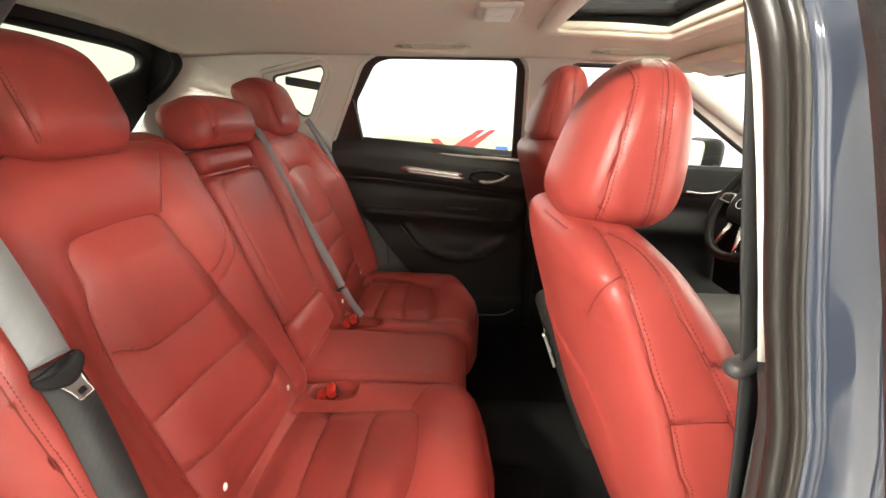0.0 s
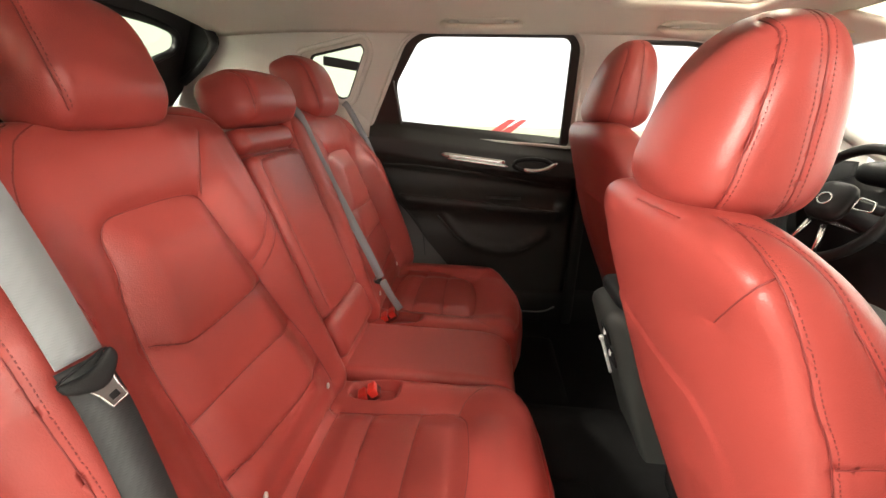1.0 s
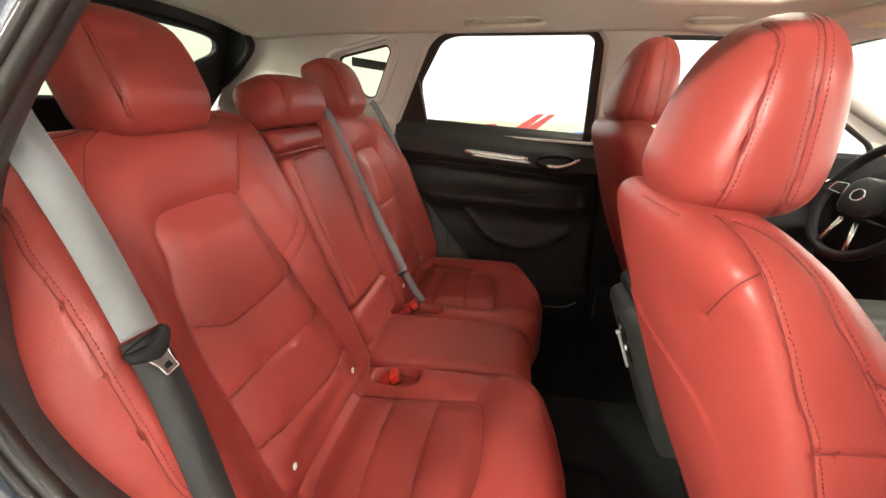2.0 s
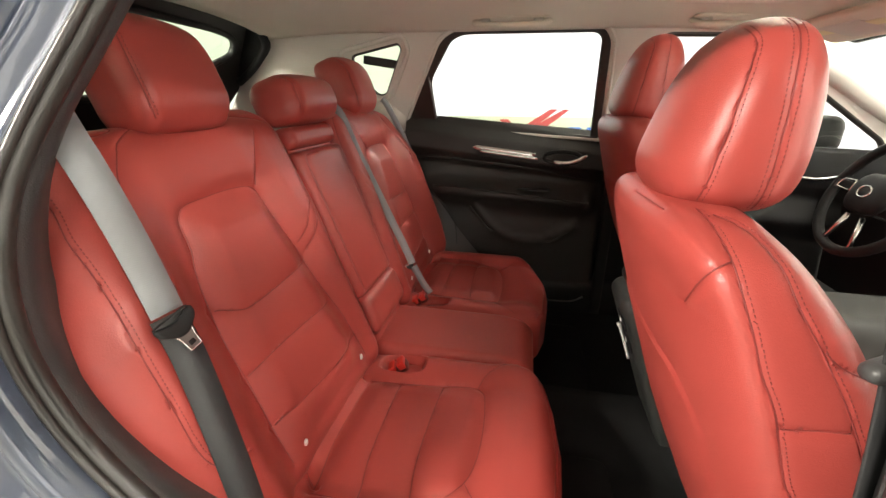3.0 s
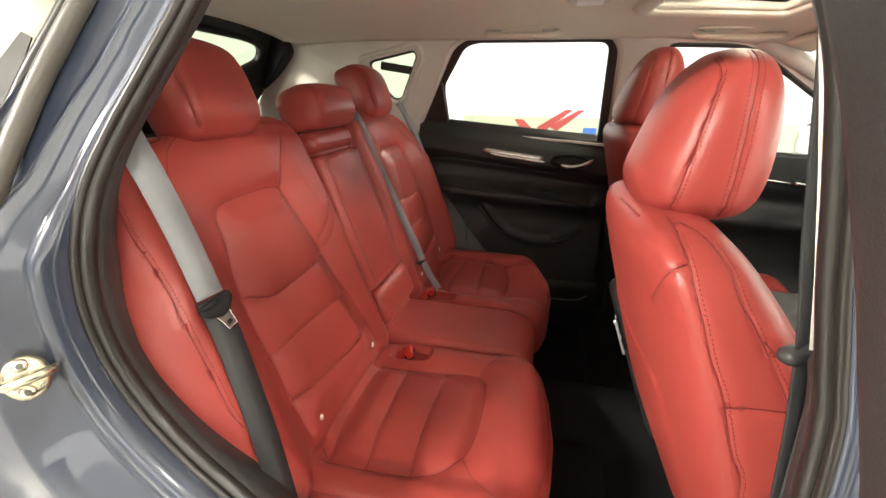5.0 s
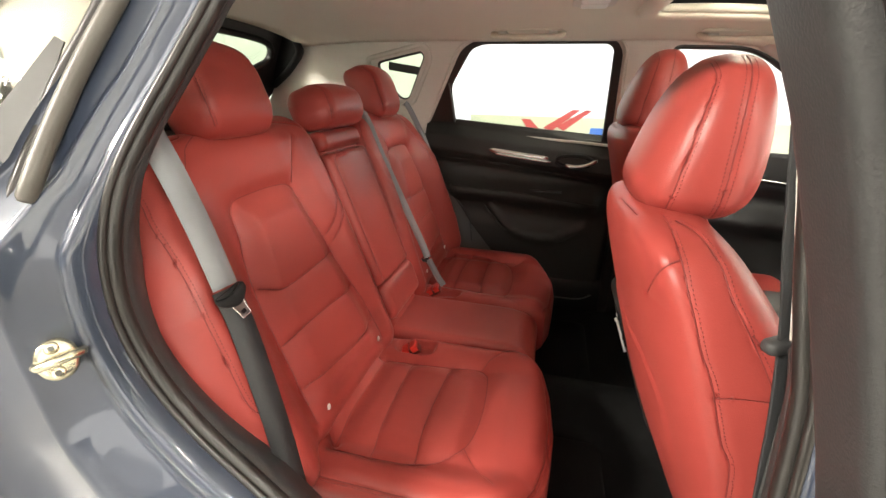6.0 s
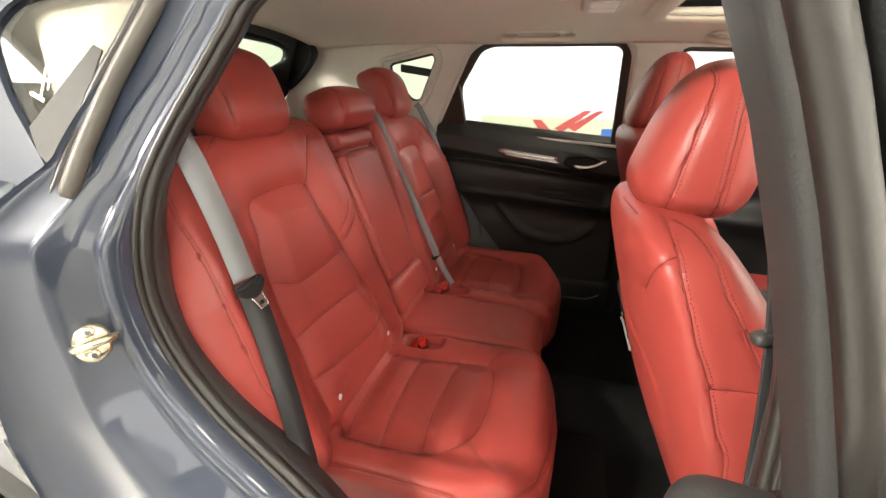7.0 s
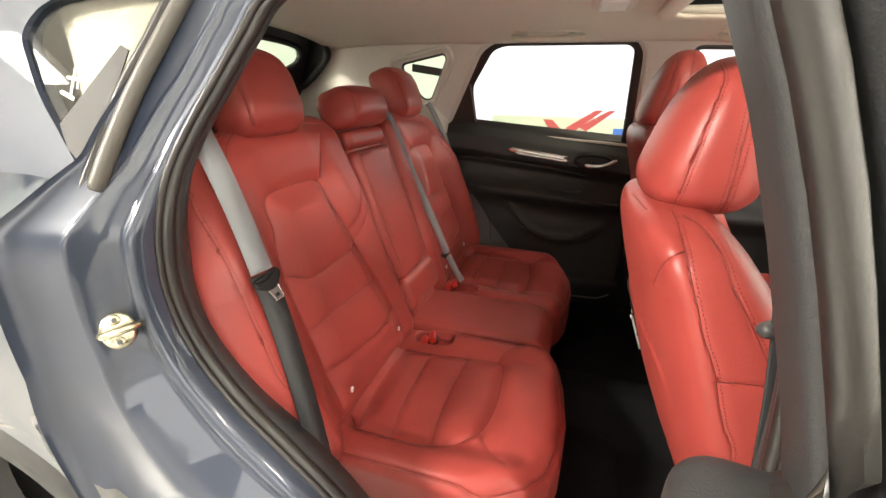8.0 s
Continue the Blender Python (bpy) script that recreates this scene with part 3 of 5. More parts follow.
def door_bits():
    out = []
    yy = lambda x, z: float(door_panel_y(x, z))
    top = [(x, yy(x, 1.05) - 0.004, 1.046 - 0.105 * (x - 0.162)) for x in np.linspace(0.165, 0.425, 14)]
    out.append(("trim_strip", tube(top, [0.004] + [0.012] * 12 + [0.011], 8, False, (0.5, 1.0)), CHROME, "satin silver decor strip"))
    low = [(p[0] + 0.012, p[1] - 0.007, p[2] - 0.013) for p in top[1:]]
    out.append(("trim_blade", tube(low, 0.0065, 6, False, (0.8, 1.0)), CHROME, "bright chrome blade"))
    for nm, pts, r, lab in (("crease", ((-0.08, 0.991), (0.049, 0.992), (0.177, 0.982), (0.302, 0.973), (0.424, 0.955), (0.545, 0.938), (0.66, 0.923)), 0.0035, "edge of the upper door pad"), ("armrest_edge", ((-0.01, 0.872), (0.134, 0.866), (0.311, 0.856), (0.458, 0.844), (0.577, 0.832), (0.66, 0.824)), 0.005, "padded armrest edge"), ("pocket_lip", ((0.152, 0.778), (0.199, 0.727), (0.246, 0.680), (0.321, 0.659), (0.40, 0.645), (0.476, 0.637), (0.538, 0.648), (0.616, 0.712)), 0.006, "raised lip of the door pocket")):
        q = smooth_line(pts, 5)
        out.append((nm, tube([(x, yy(x, z + (0.0775 * max(x, 0) * min(1, max(0, (z - 0.95) / 0.2)))) - 0.002, z) for x, z in q], r, 8), DOOR_TRIM, lab))
    hx = np.linspace(0.500, 0.628, 12)
    hz = 0.998 + 0.026 * ((hx - 0.500) / 0.128) ** 1.5 - 0.013 * np.sin(math.pi * (hx - 0.500) / 0.128)
    cup = [(x, yy(x, 1.005) + 0.0, 1.012 + 0.024 * math.sin(w)) for x, w in [(0.535 + 0.075 * math.cos(w), w) for w in np.linspace(0, 2 * math.pi, 20, endpoint=False)]]
    out.append(("handle_cup", tube(cup, 0.009, 8, True), BLACK, "black handle bezel"))
    out.append(("door_handle", tube([(x, yy(x, z) - 0.016, z) for x, z in zip(hx, hz)], [0.006, 0.009, 0.010, 0.010, 0.010, 0.010, 0.010, 0.010, 0.009, 0.009, 0.008, 0.005], 8, False, (0.6, 1.0)), CHROME, "chrome inner door handle"))
    sw = box((0.36, yy(0.4, 0.85) - 0.004, 0.868), (0.50, yy(0.4, 0.85) + 0.03, 0.876), 0.003, 0.02)
    out.append(("armrest_switch", sw, TRIM, "black window switch on the armrest"))
    return out


far_door = thing("rear_door", (0.3, 0.78, 0.40), "closed rear door with black trim and chrome handle", "door")
door_trim(far_door, lambda a, b: (a, b))
# grey lower pillar trim behind the far door
rows = []
for z in np.linspace(0.45, 1.14, 20):
    xr = float(door_rear_x(z))
    rows.append([(xr - 0.2 + 0.215 * t, 0.775 - 0.02 * (1 - t), z) for t in np.linspace(0, 1, 8)])
v, f = sheet(rows, 0.02, (0, 1, 0))
part("lower_pillar_trim", v, f, GREY, car, "grey lower pillar trim")

# ---- floor, sills and tunnel ----
rows = []
for x in np.linspace(-0.15, 1.9, 30):
    rows.append([(x, y, 0.30 + 0.10 * math.exp(-(y / 0.10) ** 4) + 0.10 * max(0, (0.12 - x) / 0.27)) for y in np.linspace(-0.78, 0.78, 40)])
v, f = sheet(rows, -0.03)
part("floor_carpet", v, f, CARPET, car, "black carpeted floor")
for y0 in (-0.36, 0.36):
    v, f = softbox((0.24, 0.22, 0.008), (0.03, 0.03, 0.006), 0.03)
    part("floor_mat", v + np.array((0.42, y0, 0.312)), f, CARPET, car, "black carpet mat")

# far centre pillar below the belt line
v, f = box((0.725, 0.735, 0.30), (0.775, 0.80, 1.10), 0.01, 0.05)
part("lower_pillar_trim", v, f, BLACK, car, "black lower centre-pillar trim")
v, f = box((-0.15, 0.74, 0.26), (1.9, 0.82, 0.46), 0.02, 0.1)
part("sill_trim", v, f, BLACK, car, "black sill trim")
part("sill_edge", *tube(smooth_line([(0.40, 0.736, 0.350), (0.55, 0.736, 0.352), (0.64, 0.735, 0.358), (0.69, 0.735, 0.385)], 5), 0.004, 8), GREY, car, "grey sill edge strip")
# ---- rear seats ----
TILT_K = 0.385
UP = np.array((-TILT_K, 0, 1)) / math.hypot(TILT_K, 1)
FWD = np.array((1, 0, TILT_K)) / math.hypot(TILT_K, 1)
BACK0 = np.array((0.02, 0, 0.62))


def lean(v):
    """Seat-back coordinates (forward, across, up the back) to the world."""
    return BACK0 + v[:, :1] * FWD + v[:, 1:2] * np.array((0, 1, 0)) + v[:, 2:] * UP


def back_h(z):
    return (z - 0.62) / UP[2]


rear_seat = thing("rear_bench", (0.25, 0, 0.31), "red leather rear bench with split backrest and folded armrest", "seat")


def rear_back(s):
    """Outer part of the rear backrest; s = -1: kerb side."""
    c, hw = -0.430, 0.300
    grid = 0.003 if s < 0 else 0.005
    v, f = softbox((0.085, hw, 0.350), (0.06, 0.06, 0.07), grid)
    v = v + np.array((-0.085, c, 0.285))
    y, h = -v[:, 1], v[:, 2]
    front = np.clip((v[:, 0] + 0.085) / 0.06, 0, 1)
    # outline: narrower at the top and bottom, sloping shoulder
    edge = np.interp(h, [-0.06, 0.1, 0.35, 0.50, 0.60, 0.64], [0.70, 0.735, 0.74, 0.715, 0.685, 0.665])
    if s < 0:
        edge = edge + np.interp(h, [-0.06, 0.1, 0.35, 0.50, 0.60], [0.02, 0.035, 0.035, 0.02, 0.0])
    v[:, 1] = -np.where(y > 0.40, 0.40 + (y - 0.40) * (edge - 0.40) / 0.33, y)
    y = -v[:, 1]
    v[:, 2] -= 0.012 * np.clip((y - 0.52) / 0.15, 0, 1) ** 2 * np.clip(h / 0.6, 0, 1)
    # bolsters and belly
    insert_in = np.interp(h, [0.0, 0.06, 0.30, 0.48], [0.23, 0.24, 0.275, 0.31])
    insert_out = np.interp(h, [0.0, 0.06, 0.30, 0.48], [0.56, 0.56, 0.555, 0.53])
    up_fade = np.clip((0.60 - h) / 0.2, 0, 1)
    soft = lambda q: np.clip(q, 0, 1) ** 2 * (3 - 2 * np.clip(q, 0, 1))
    push = 0.055 * soft((y - insert_out - 0.012) / 0.11) * (0.35 + 0.65 * soft((edge - y + 0.02) / 0.09)) * up_fade
    push += 0.018 * soft((insert_in - y) / 0.08) * (0.3 + 0.7 * up_fade)
    push += 0.012 * soft((h - 0.44) / 0.12) * soft((0.70 - h) / 0.12) * soft((y - 0.22) / 0.12) * soft((0.62 - y) / 0.12)
    push += 0.014 * soft((y - insert_in) / 0.06) * soft((insert_out - y) / 0.06) * soft(h / 0.06) * soft((0.485 - h) / 0.06)
    v[:, 0] += front * push
    v[:, 2] += 0.030 * soft((h - 0.45) / 0.18) * soft((0.52 - y) / 0.2) * (1 - 0.7 * soft((v[:, 0] + 0.09) / 0.09))
    v = lean(v)
    at = lambda yy, z: (0.02 - TILT_K * (z - 0.62) + 0.03, yy, z + 0.01)
    ins = smooth_line([at(*q) for q in ((-0.560, 0.62), (-0.562, 0.683), (-0.560, 0.78), (-0.561, 0.863), (-0.553, 0.934), (-0.539, 1.0), (-0.529, 1.045), (-0.520, 1.062), (-0.500, 1.072), (-0.45, 1.075), (-0.40, 1.076), (-0.355, 1.074), (-0.325, 1.068), (-0.309, 1.050), (-0.292, 0.985), (-0.276, 0.919), (-0.262, 0.843), (-0.238, 0.745), (-0.223, 0.656), (-0.219, 0.62))], 5)
    tuck = [smooth_line([at(*q) for q in row], 5) for row in (
        ((-0.553, 0.915), (-0.530, 0.899), (-0.50, 0.891), (-0.42, 0.890), (-0.275, 0.897)),
        ((-0.558, 0.797), (-0.50, 0.803), (-0.40, 0.800), (-0.258, 0.791)),
        ((-0.560, 0.700), (-0.464, 0.692), (-0.354, 0.680), (-0.232, 0.682)))]
    crease = smooth_line([at(*q) for q in ((-0.247, 1.180), (-0.280, 1.134), (-0.303, 1.095), (-0.318, 1.070))], 6)
    wing = [smooth_line([at(*q) for q in row], 6) for row in (((-0.176, 1.02), (-0.184, 1.005), (-0.212, 0.978), (-0.245, 0.953), (-0.278, 0.936)), ((-0.166, 0.985), (-0.180, 0.966), (-0.225, 0.935), (-0.268, 0.912)))]
    bolster = smooth_line([(-0.191, -0.672, 1.112), (-0.170, -0.684, 1.098), (-0.141, -0.704, 1.080), (-0.111, -0.712, 1.047), (-0.084, -0.720, 1.012), (-0.065, -0.724, 0.975), (-0.048, -0.727, 0.935), (-0.025, -0.729, 0.875), (-0.005, -0.728, 0.81), (0.008, -0.716, 0.778), (0.025, -0.690, 0.767), (0.035, -0.66, 0.763)], 6)
    shoulder = smooth_line([(-0.221, -0.512, 1.195), (-0.199, -0.555, 1.181), (-0.188, -0.571, 1.167), (-0.172, -0.589, 1.145), (-0.160, -0.600, 1.126), (-0.142, -0.611, 1.104), (-0.126, -0.617, 1.084), (-0.104, -0.628, 1.054), (-0.085, -0.633, 1.031), (-0.07, -0.628, 0.99)], 6)
    pipe = smooth_line([(-0.230, -0.30, 1.205), (-0.215, -0.20, 1.192), (-0.185, -0.150, 1.165), (-0.15, -0.136, 1.08), (-0.10, -0.134, 0.95), (-0.05, -0.134, 0.80)], 6)
    oval = [(-0.235 + 0.022 * math.cos(w), -0.585 + 0.05 * math.sin(w), 1.205) for w in np.linspace(0, 2 * math.pi, 30)]
    seams = [(ins, 0.011, 0.015, ())] + [(t, 0.007, 0.014, ()) for t in tuck]
    seams += [(crease, 0.0035, 0.006, ()), (wing[0], 0.002, 0.004, ()), (wing[1], 0.002, 0.004, ()), (bolster, 0.0018, 0.006, (-0.0065,)), (shoulder, 0.002, 0.005, (0.0,)), (pipe, 0.003, 0.005, ()), (oval, 0.002, 0.004, ())]
    back = sewn("backrest", v, f, seams, RED, rear_seat, "red leather backrest with horizontal tucks", s)
    return back


def padded_head(size, front, center, seam_at, grid, names, label, s):
    """A headrest with a flat front between two seams and sides that widen backwards."""
    hx, hy, hz = size
    v, f = softbox(size, (hx * 0.72, 0.034, min(0.055, hz * 0.8)), grid)
    t = v[:, 2] / hz
    x = v[:, 0] / hx
    v[:, 1] *= (1 - front * x) * (1 - 0.045 * t - 0.055 * np.clip(t, 0, 1) ** 2)
    u = v[:, 1] / hy
    v[:, 2] -= 0.16 * hz * u * u * np.clip(t, 0, 1)
    v[:, 0] += 0.010 * (1 - u * u) * np.clip(x, 0, 1) * (1 - t ** 2) - 0.024 * np.clip(t, 0, 1) ** 2 * (hz / 0.095)
    v[:, 2] -= 0.007 * (1 - u * u) * np.clip(-t, 0, 1) * np.clip(x + 0.4, 0, 1)
    tree = surface(v, f)
    seams = []
    for e in (-1, 1):
        ln = [(hx * (0.92 if q < 0.4 else 0.92 - 0.9 * (q - 0.4)), e * hy * seam_at * (1 - 0.045 * q - 0.055 * max(q, 0) ** 2), hz * q) for q in np.linspace(-1.0, 0.93, 22)]
        ln = drape(tree, ln)
        seams.append((lean(ln + np.array(center)), 0.0025, 0.005, (-0.0055 * e,) if e < 0 else ()))
    return sewn(names, lean(v + np.array(center)), f, seams, RED, rear_seat, label, s)


def rear_headrest(s):
    head = padded_head((0.062, 0.101 if s < 0 else 0.098, 0.100), -0.05, (-0.015, -0.419 if s < 0 else -0.406, back_h(1.281)), 0.92, 0.003 if s < 0 else 0.004, "headrest", "red leather headrest", s)
    for e in (-1, 1):
        post = lean(np.array([(-0.05, -0.432 + e * 0.06, back_h(z)) for z in (1.12, 1.22)]))
        part("headrest_post", *mirror(tube(post, 0.006, 8), s), CHROME, head, "chrome post")
    return head


for s in (-1, 1):
    rear_back(s)
    rear_headrest(s)

# centre backrest: lower pad, folded armrest, top pad and headrest
v, f = softbox((0.075, 0.128, 0.31), (0.03, 0.03, 0.03), 0.012)
part("center_backrest", lean(v + np.array((-0.09, 0, 0.25))), f, RED, rear_seat, "red leather centre backrest")
v, f = softbox((0.035, 0.128, 0.207), (0.025, 0.02, 0.02), 0.004)
v[:, 0] += 0.008 * np.clip(v[:, 0] / 0.03, 0, 1) * (1 - (v[:, 1] / 0.128) ** 2)
v = lean(v + np.array((-0.027, 0, back_h(0.922))))
arm_at = lambda yy, z: (0.02 - TILT_K * (z - 0.62) + 0.02, yy, z + 0.008)
seams = [(smooth_line([arm_at(e * 0.104, z) for z in (0.74, 0.85, 0.95, 1.05, 1.085)] + [arm_at(e * 0.096, 1.102), arm_at(e * 0.08, 1.107), arm_at(e * 0.05, 1.108)], 5), 0.003, 0.006, (0.006 * e,)) for e in (-1, 1)]
sewn("armrest", v, f, seams, RED, rear_seat, "folded red leather centre armrest", -1)
v, f = softbox((0.035, 0.13, 0.058), (0.025, 0.025, 0.03), 0.008)
part("lower_pad", lean(v + np.array((-0.02, 0, back_h(0.675)))), f, RED, rear_seat, "red leather pad under the armrest")
v, f = softbox((0.05, 0.122, 0.030), (0.035, 0.02, 0.022), 0.006)
part("top_pad", lean(v + np.array((-0.042, 0, back_h(1.148)))), f, RED, rear_seat, "red leather pad above the armrest")
padded_head((0.062, 0.128, 0.062), 0.10, (-0.006, 0.010, back_h(1.236)), 0.80, 0.004, "center_headrest", "low red leather centre headrest", -1)


# cushions
def cushion_front(y):
    a = np.abs(y)
    return np.interp(a, [0.0, 0.10, 0.16, 0.24, 0.37, 0.48, 0.56, 0.62, 0.66], [0.452, 0.452, 0.474, 0.496, 0.506, 0.499, 0.477, 0.437, 0.375])


def cushion(y0, y1, s):
    """An outer seat cushion between two distances from the centre line."""
    hy = (y1 - y0) / 2
    grid = 0.003 if s < 0 else 0.005
    v, f = softbox((0.26, hy, 0.095), (0.05, 0.04, 0.035), grid)
    v = v + np.array((0.23, -(y0 + y1) / 2, 0.495))
    x, y = v[:, 0].copy(), -v[:, 1]
    lim = cushion_front(y)
    v[:, 0] = -0.03 + (x + 0.03) * (lim + 0.03) / 0.52
    top = np.clip((v[:, 2] - 0.50) / 0.05, 0, 1)
    x = v[:, 0]
    soft = lambda q: np.clip(q, 0, 1) ** 2 * (3 - 2 * np.clip(q, 0, 1))
    lift = 0.020 * soft((y - 0.545) / 0.07) + 0.014 * soft((0.245 - y) / 0.07) * soft((x - 0.02) / 0.12) + 0.009 * soft((x - 0.325) / 0.07)
    lift += 0.007 * soft((y - 0.245) / 0.05) * soft((0.56 - y) / 0.05) * soft((x - 0.05) / 0.04) * soft((0.335 - x) / 0.04)
    lift += 0.03 * soft((0.05 - x) / 0.06) * bump01(y, 0.235, 0.535, 0.03)
    v[:, 2] += top * (lift - 0.012)
    v[:, 2] -= top * 0.03 * np.clip((x - (lim - 0.09)) / 0.09, 0, 1) ** 2
    # recess round the buckle
    d = ((np.abs(v[:, 0] - 0.108) / 0.058) ** 3 + (np.abs(v[:, 1] + 0.180) / 0.034) ** 3) ** (1 / 3)
    v[:, 2] -= top * 0.030 * soft((1.12 - d) / 0.32)
    on = lambda pts, n=5: smooth_line([(a, b, 0.60) for a, b in pts], n)
    tree = surface(v, f)
    flat = lambda pts, n=5: drape(tree, on(pts, n), (0, 0, -1))
    ins = flat([(0.045, -0.256), (0.098, -0.252), (0.175, -0.246), (0.245, -0.238), (0.300, -0.234), (0.322, -0.243), (0.332, -0.268), (0.337, -0.356), (0.333, -0.440), (0.321, -0.498), (0.295, -0.534), (0.255, -0.560), (0.207, -0.577), (0.153, -0.582), (0.097, -0.583), (0.055, -0.583)])
    tucks = [flat(p) for p in ([(0.045, -0.262), (0.042, -0.345), (0.042, -0.467), (0.054, -0.575)], [(0.124, -0.254), (0.123, -0.369), (0.126, -0.482), (0.138, -0.580)], [(0.229, -0.242), (0.222, -0.357), (0.219, -0.446), (0.222, -0.518), (0.228, -0.568)])]
    ties = [flat(p) for p in ([(0.312, -0.238), (0.327, -0.200), (0.354, -0.166), (0.385, -0.140)], [(0.318, -0.510), (0.350, -0.555), (0.39, -0.595)])]
    rim = flat([(q, -(y1 - 0.012)) for q in np.linspace(0.02, 0.36, 8)] + [(float(cushion_front(q)) - 0.012, -q) for q in np.linspace(0.62, 0.16, 20)], 2)
    slots = [flat(p) for p in ([(0.000, -0.520), (0.022, -0.540), (0.034, -0.552), (0.052, -0.566)], [(0.000, -0.232), (0.016, -0.244), (0.034, -0.256)])]
    seams = [(ins, 0.008, 0.012, ())] + [(t, 0.006, 0.012, ()) for t in tucks] + [(t, 0.002, 0.005, ()) for t in ties] + [(rim, 0.003, 0.004, (0.006,))] + [(t, 0.010, 0.006, ()) for t in slots]
    return sewn("cushion", v, f, seams, RED, rear_seat, "red leather seat cushion with tucked centre panel", s)


cushion(0.128, 0.668, -1)
cushion(0.128, 0.668, 1)
v, f = softbox((0.24, 0.127, 0.09), (0.05, 0.02, 0.03), 0.008)
v = v + np.array((0.21, 0, 0.495))
x = v[:, 0].copy()
top = np.clip((v[:, 2] - 0.50) / 0.05, 0, 1)
v[:, 2] += top * (0.008 - 0.03 * np.clip((x - 0.33) / 0.12, 0, 1) ** 2)
part("center_cushion", v, f, RED, rear_seat, "red leather centre cushion")
# seat base under the cushions
v, f = box((-0.02, -0.64, 0.31), (0.42, 0.64, 0.43), 0.02, 0.05)
part("seat_base", v, f, CARPET, rear_seat, "black carpeted seat base")
# anchor buttons in the gap
for y in (-0.525, -0.245, 0.245, 0.525):
    v, f = softbox((0.003, 0.005, 0.008), (0.0028, 0.0045, 0.007), 0.002)
    part("anchor_button", v + np.array((0.018, y, 0.632)), f, WHITE, rear_seat, "white child-seat anchor button")

# ---- buckles and belts ----
def buckle(at, turn):
    bk = thing("belt_buckle", at, "red seat-belt buckle in the seat cushion", "buckle", "buckles")
    m = pose(*at, 0, -32, turn)
    v, f = softbox((0.026, 0.017, 0.010), (0.005, 0.005, 0.005), 0.004)
    part("body", np.array([m @ (Vector(p) + Vector((0, 0, -0.008))) for p in v]), f, BUCKLE_DARK, bk, "dark red buckle body with a slot")
    for e in (-1, 1):
        v, f = softbox((0.0105, 0.018, 0.011), (0.004, 0.004, 0.004), 0.003)
        part("button" if e > 0 else "collar", np.array([m @ (Vector(p) + Vector((e * 0.0135, 0, 0.002))) for p in v]), f, BUCKLE_RED, bk, "bright red release button" if e > 0 else "bright red collar")


buckle((0.092, -0.185, 0.573), 15)
buckle((0.06, 0.185, 0.585), 10)


def belt_tongue(parent, at, down, across, size=1.0):
    """Black plastic grip with a metal tongue; down: where it points, across: along the slot."""
    a, b = Vector(across).normalized(), Vector(down).normalized()
    n = a.cross(b).normalized()
    b = n.cross(a)
    m = Matrix((a, b, n)).transposed()
    to = lambda vv: np.array([Vector(at) + m @ Vector(p) * size for p in vv])
    v, f = softbox((0.036, 0.0105, 0.0065), (0.009, 0.008, 0.005), 0.003)
    v[:, 1] -= 0.012 * (np.abs(v[:, 0]) / 0.036) ** 2
    v[:, 1] += 0.008 * np.clip(v[:, 1] / 0.01, 0, 1) * (1 - (v[:, 0] / 0.036) ** 2)
    g = part("tongue_grip", to(v), f, BLACK, parent, "black plastic tongue grip")
    ring = [(x, y, 0.004) for x, y in rounded([(-0.034, -0.020), (0.034, -0.020), (0.030, -0.006), (-0.030, -0.006)], 0.006, 3)]
    part("webbing_slot", *((lambda q: (to(q[0]), q[1]))(tube(ring, 0.0022, 6, True))), BLACK, g, "black slot edge")
    outer = rounded([(-0.017, 0.006), (0.017, 0.006), (0.012, 0.026), (0.011, 0.046), (-0.011, 0.046), (-0.012, 0.026)], 0.003, 3)
    hole = rounded([(-0.006, 0.030), (0.006, 0.030), (0.006, 0.040), (-0.006, 0.040)], 0.002, 3)
    bv, bf = plate([outer, hole], lambda u, w, d: (u, w, d), 0.002)
    part("tongue_blade", to(bv), bf, STEEL_DARK, g, "dark steel tongue blade with a square hole", smooth=False)
    rim = [(x, y, 0.001) for x, y in outer]
    part("blade_rim", *((lambda q: (to(q[0]), q[1]))(tube(rim, 0.0016, 6, True))), CHROME, g, "bright blade edge")


near_belt = thing("seat_belt", (-0.02, -0.70, 0.60), "grey rear seat belt with black tongue, hanging over the outer bolster", "seat belt", "seat belts")
line = smooth_line([(-0.140, -0.697, 1.285), (-0.116, -0.694, 1.215), (-0.094, -0.691, 1.157), (-0.068, -0.689, 1.08), (-0.040, -0.690, 0.99)], 8)
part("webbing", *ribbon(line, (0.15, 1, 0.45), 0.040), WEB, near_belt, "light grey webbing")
# below the tongue the same grey belt, its shade put into a darker colour
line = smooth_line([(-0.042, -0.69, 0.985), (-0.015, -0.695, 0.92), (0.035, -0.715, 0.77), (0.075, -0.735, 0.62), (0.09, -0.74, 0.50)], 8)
part("lower_webbing", *ribbon(line, (0.45, 1, 0.1), 0.040), WEB_BLACK_SHADED, near_belt, "dark grey lower webbing")
belt_tongue(near_belt, (-0.024, -0.694, 0.975), (0.34, 0.26, -0.6), (0.2, 1, 0.28), 0.74)
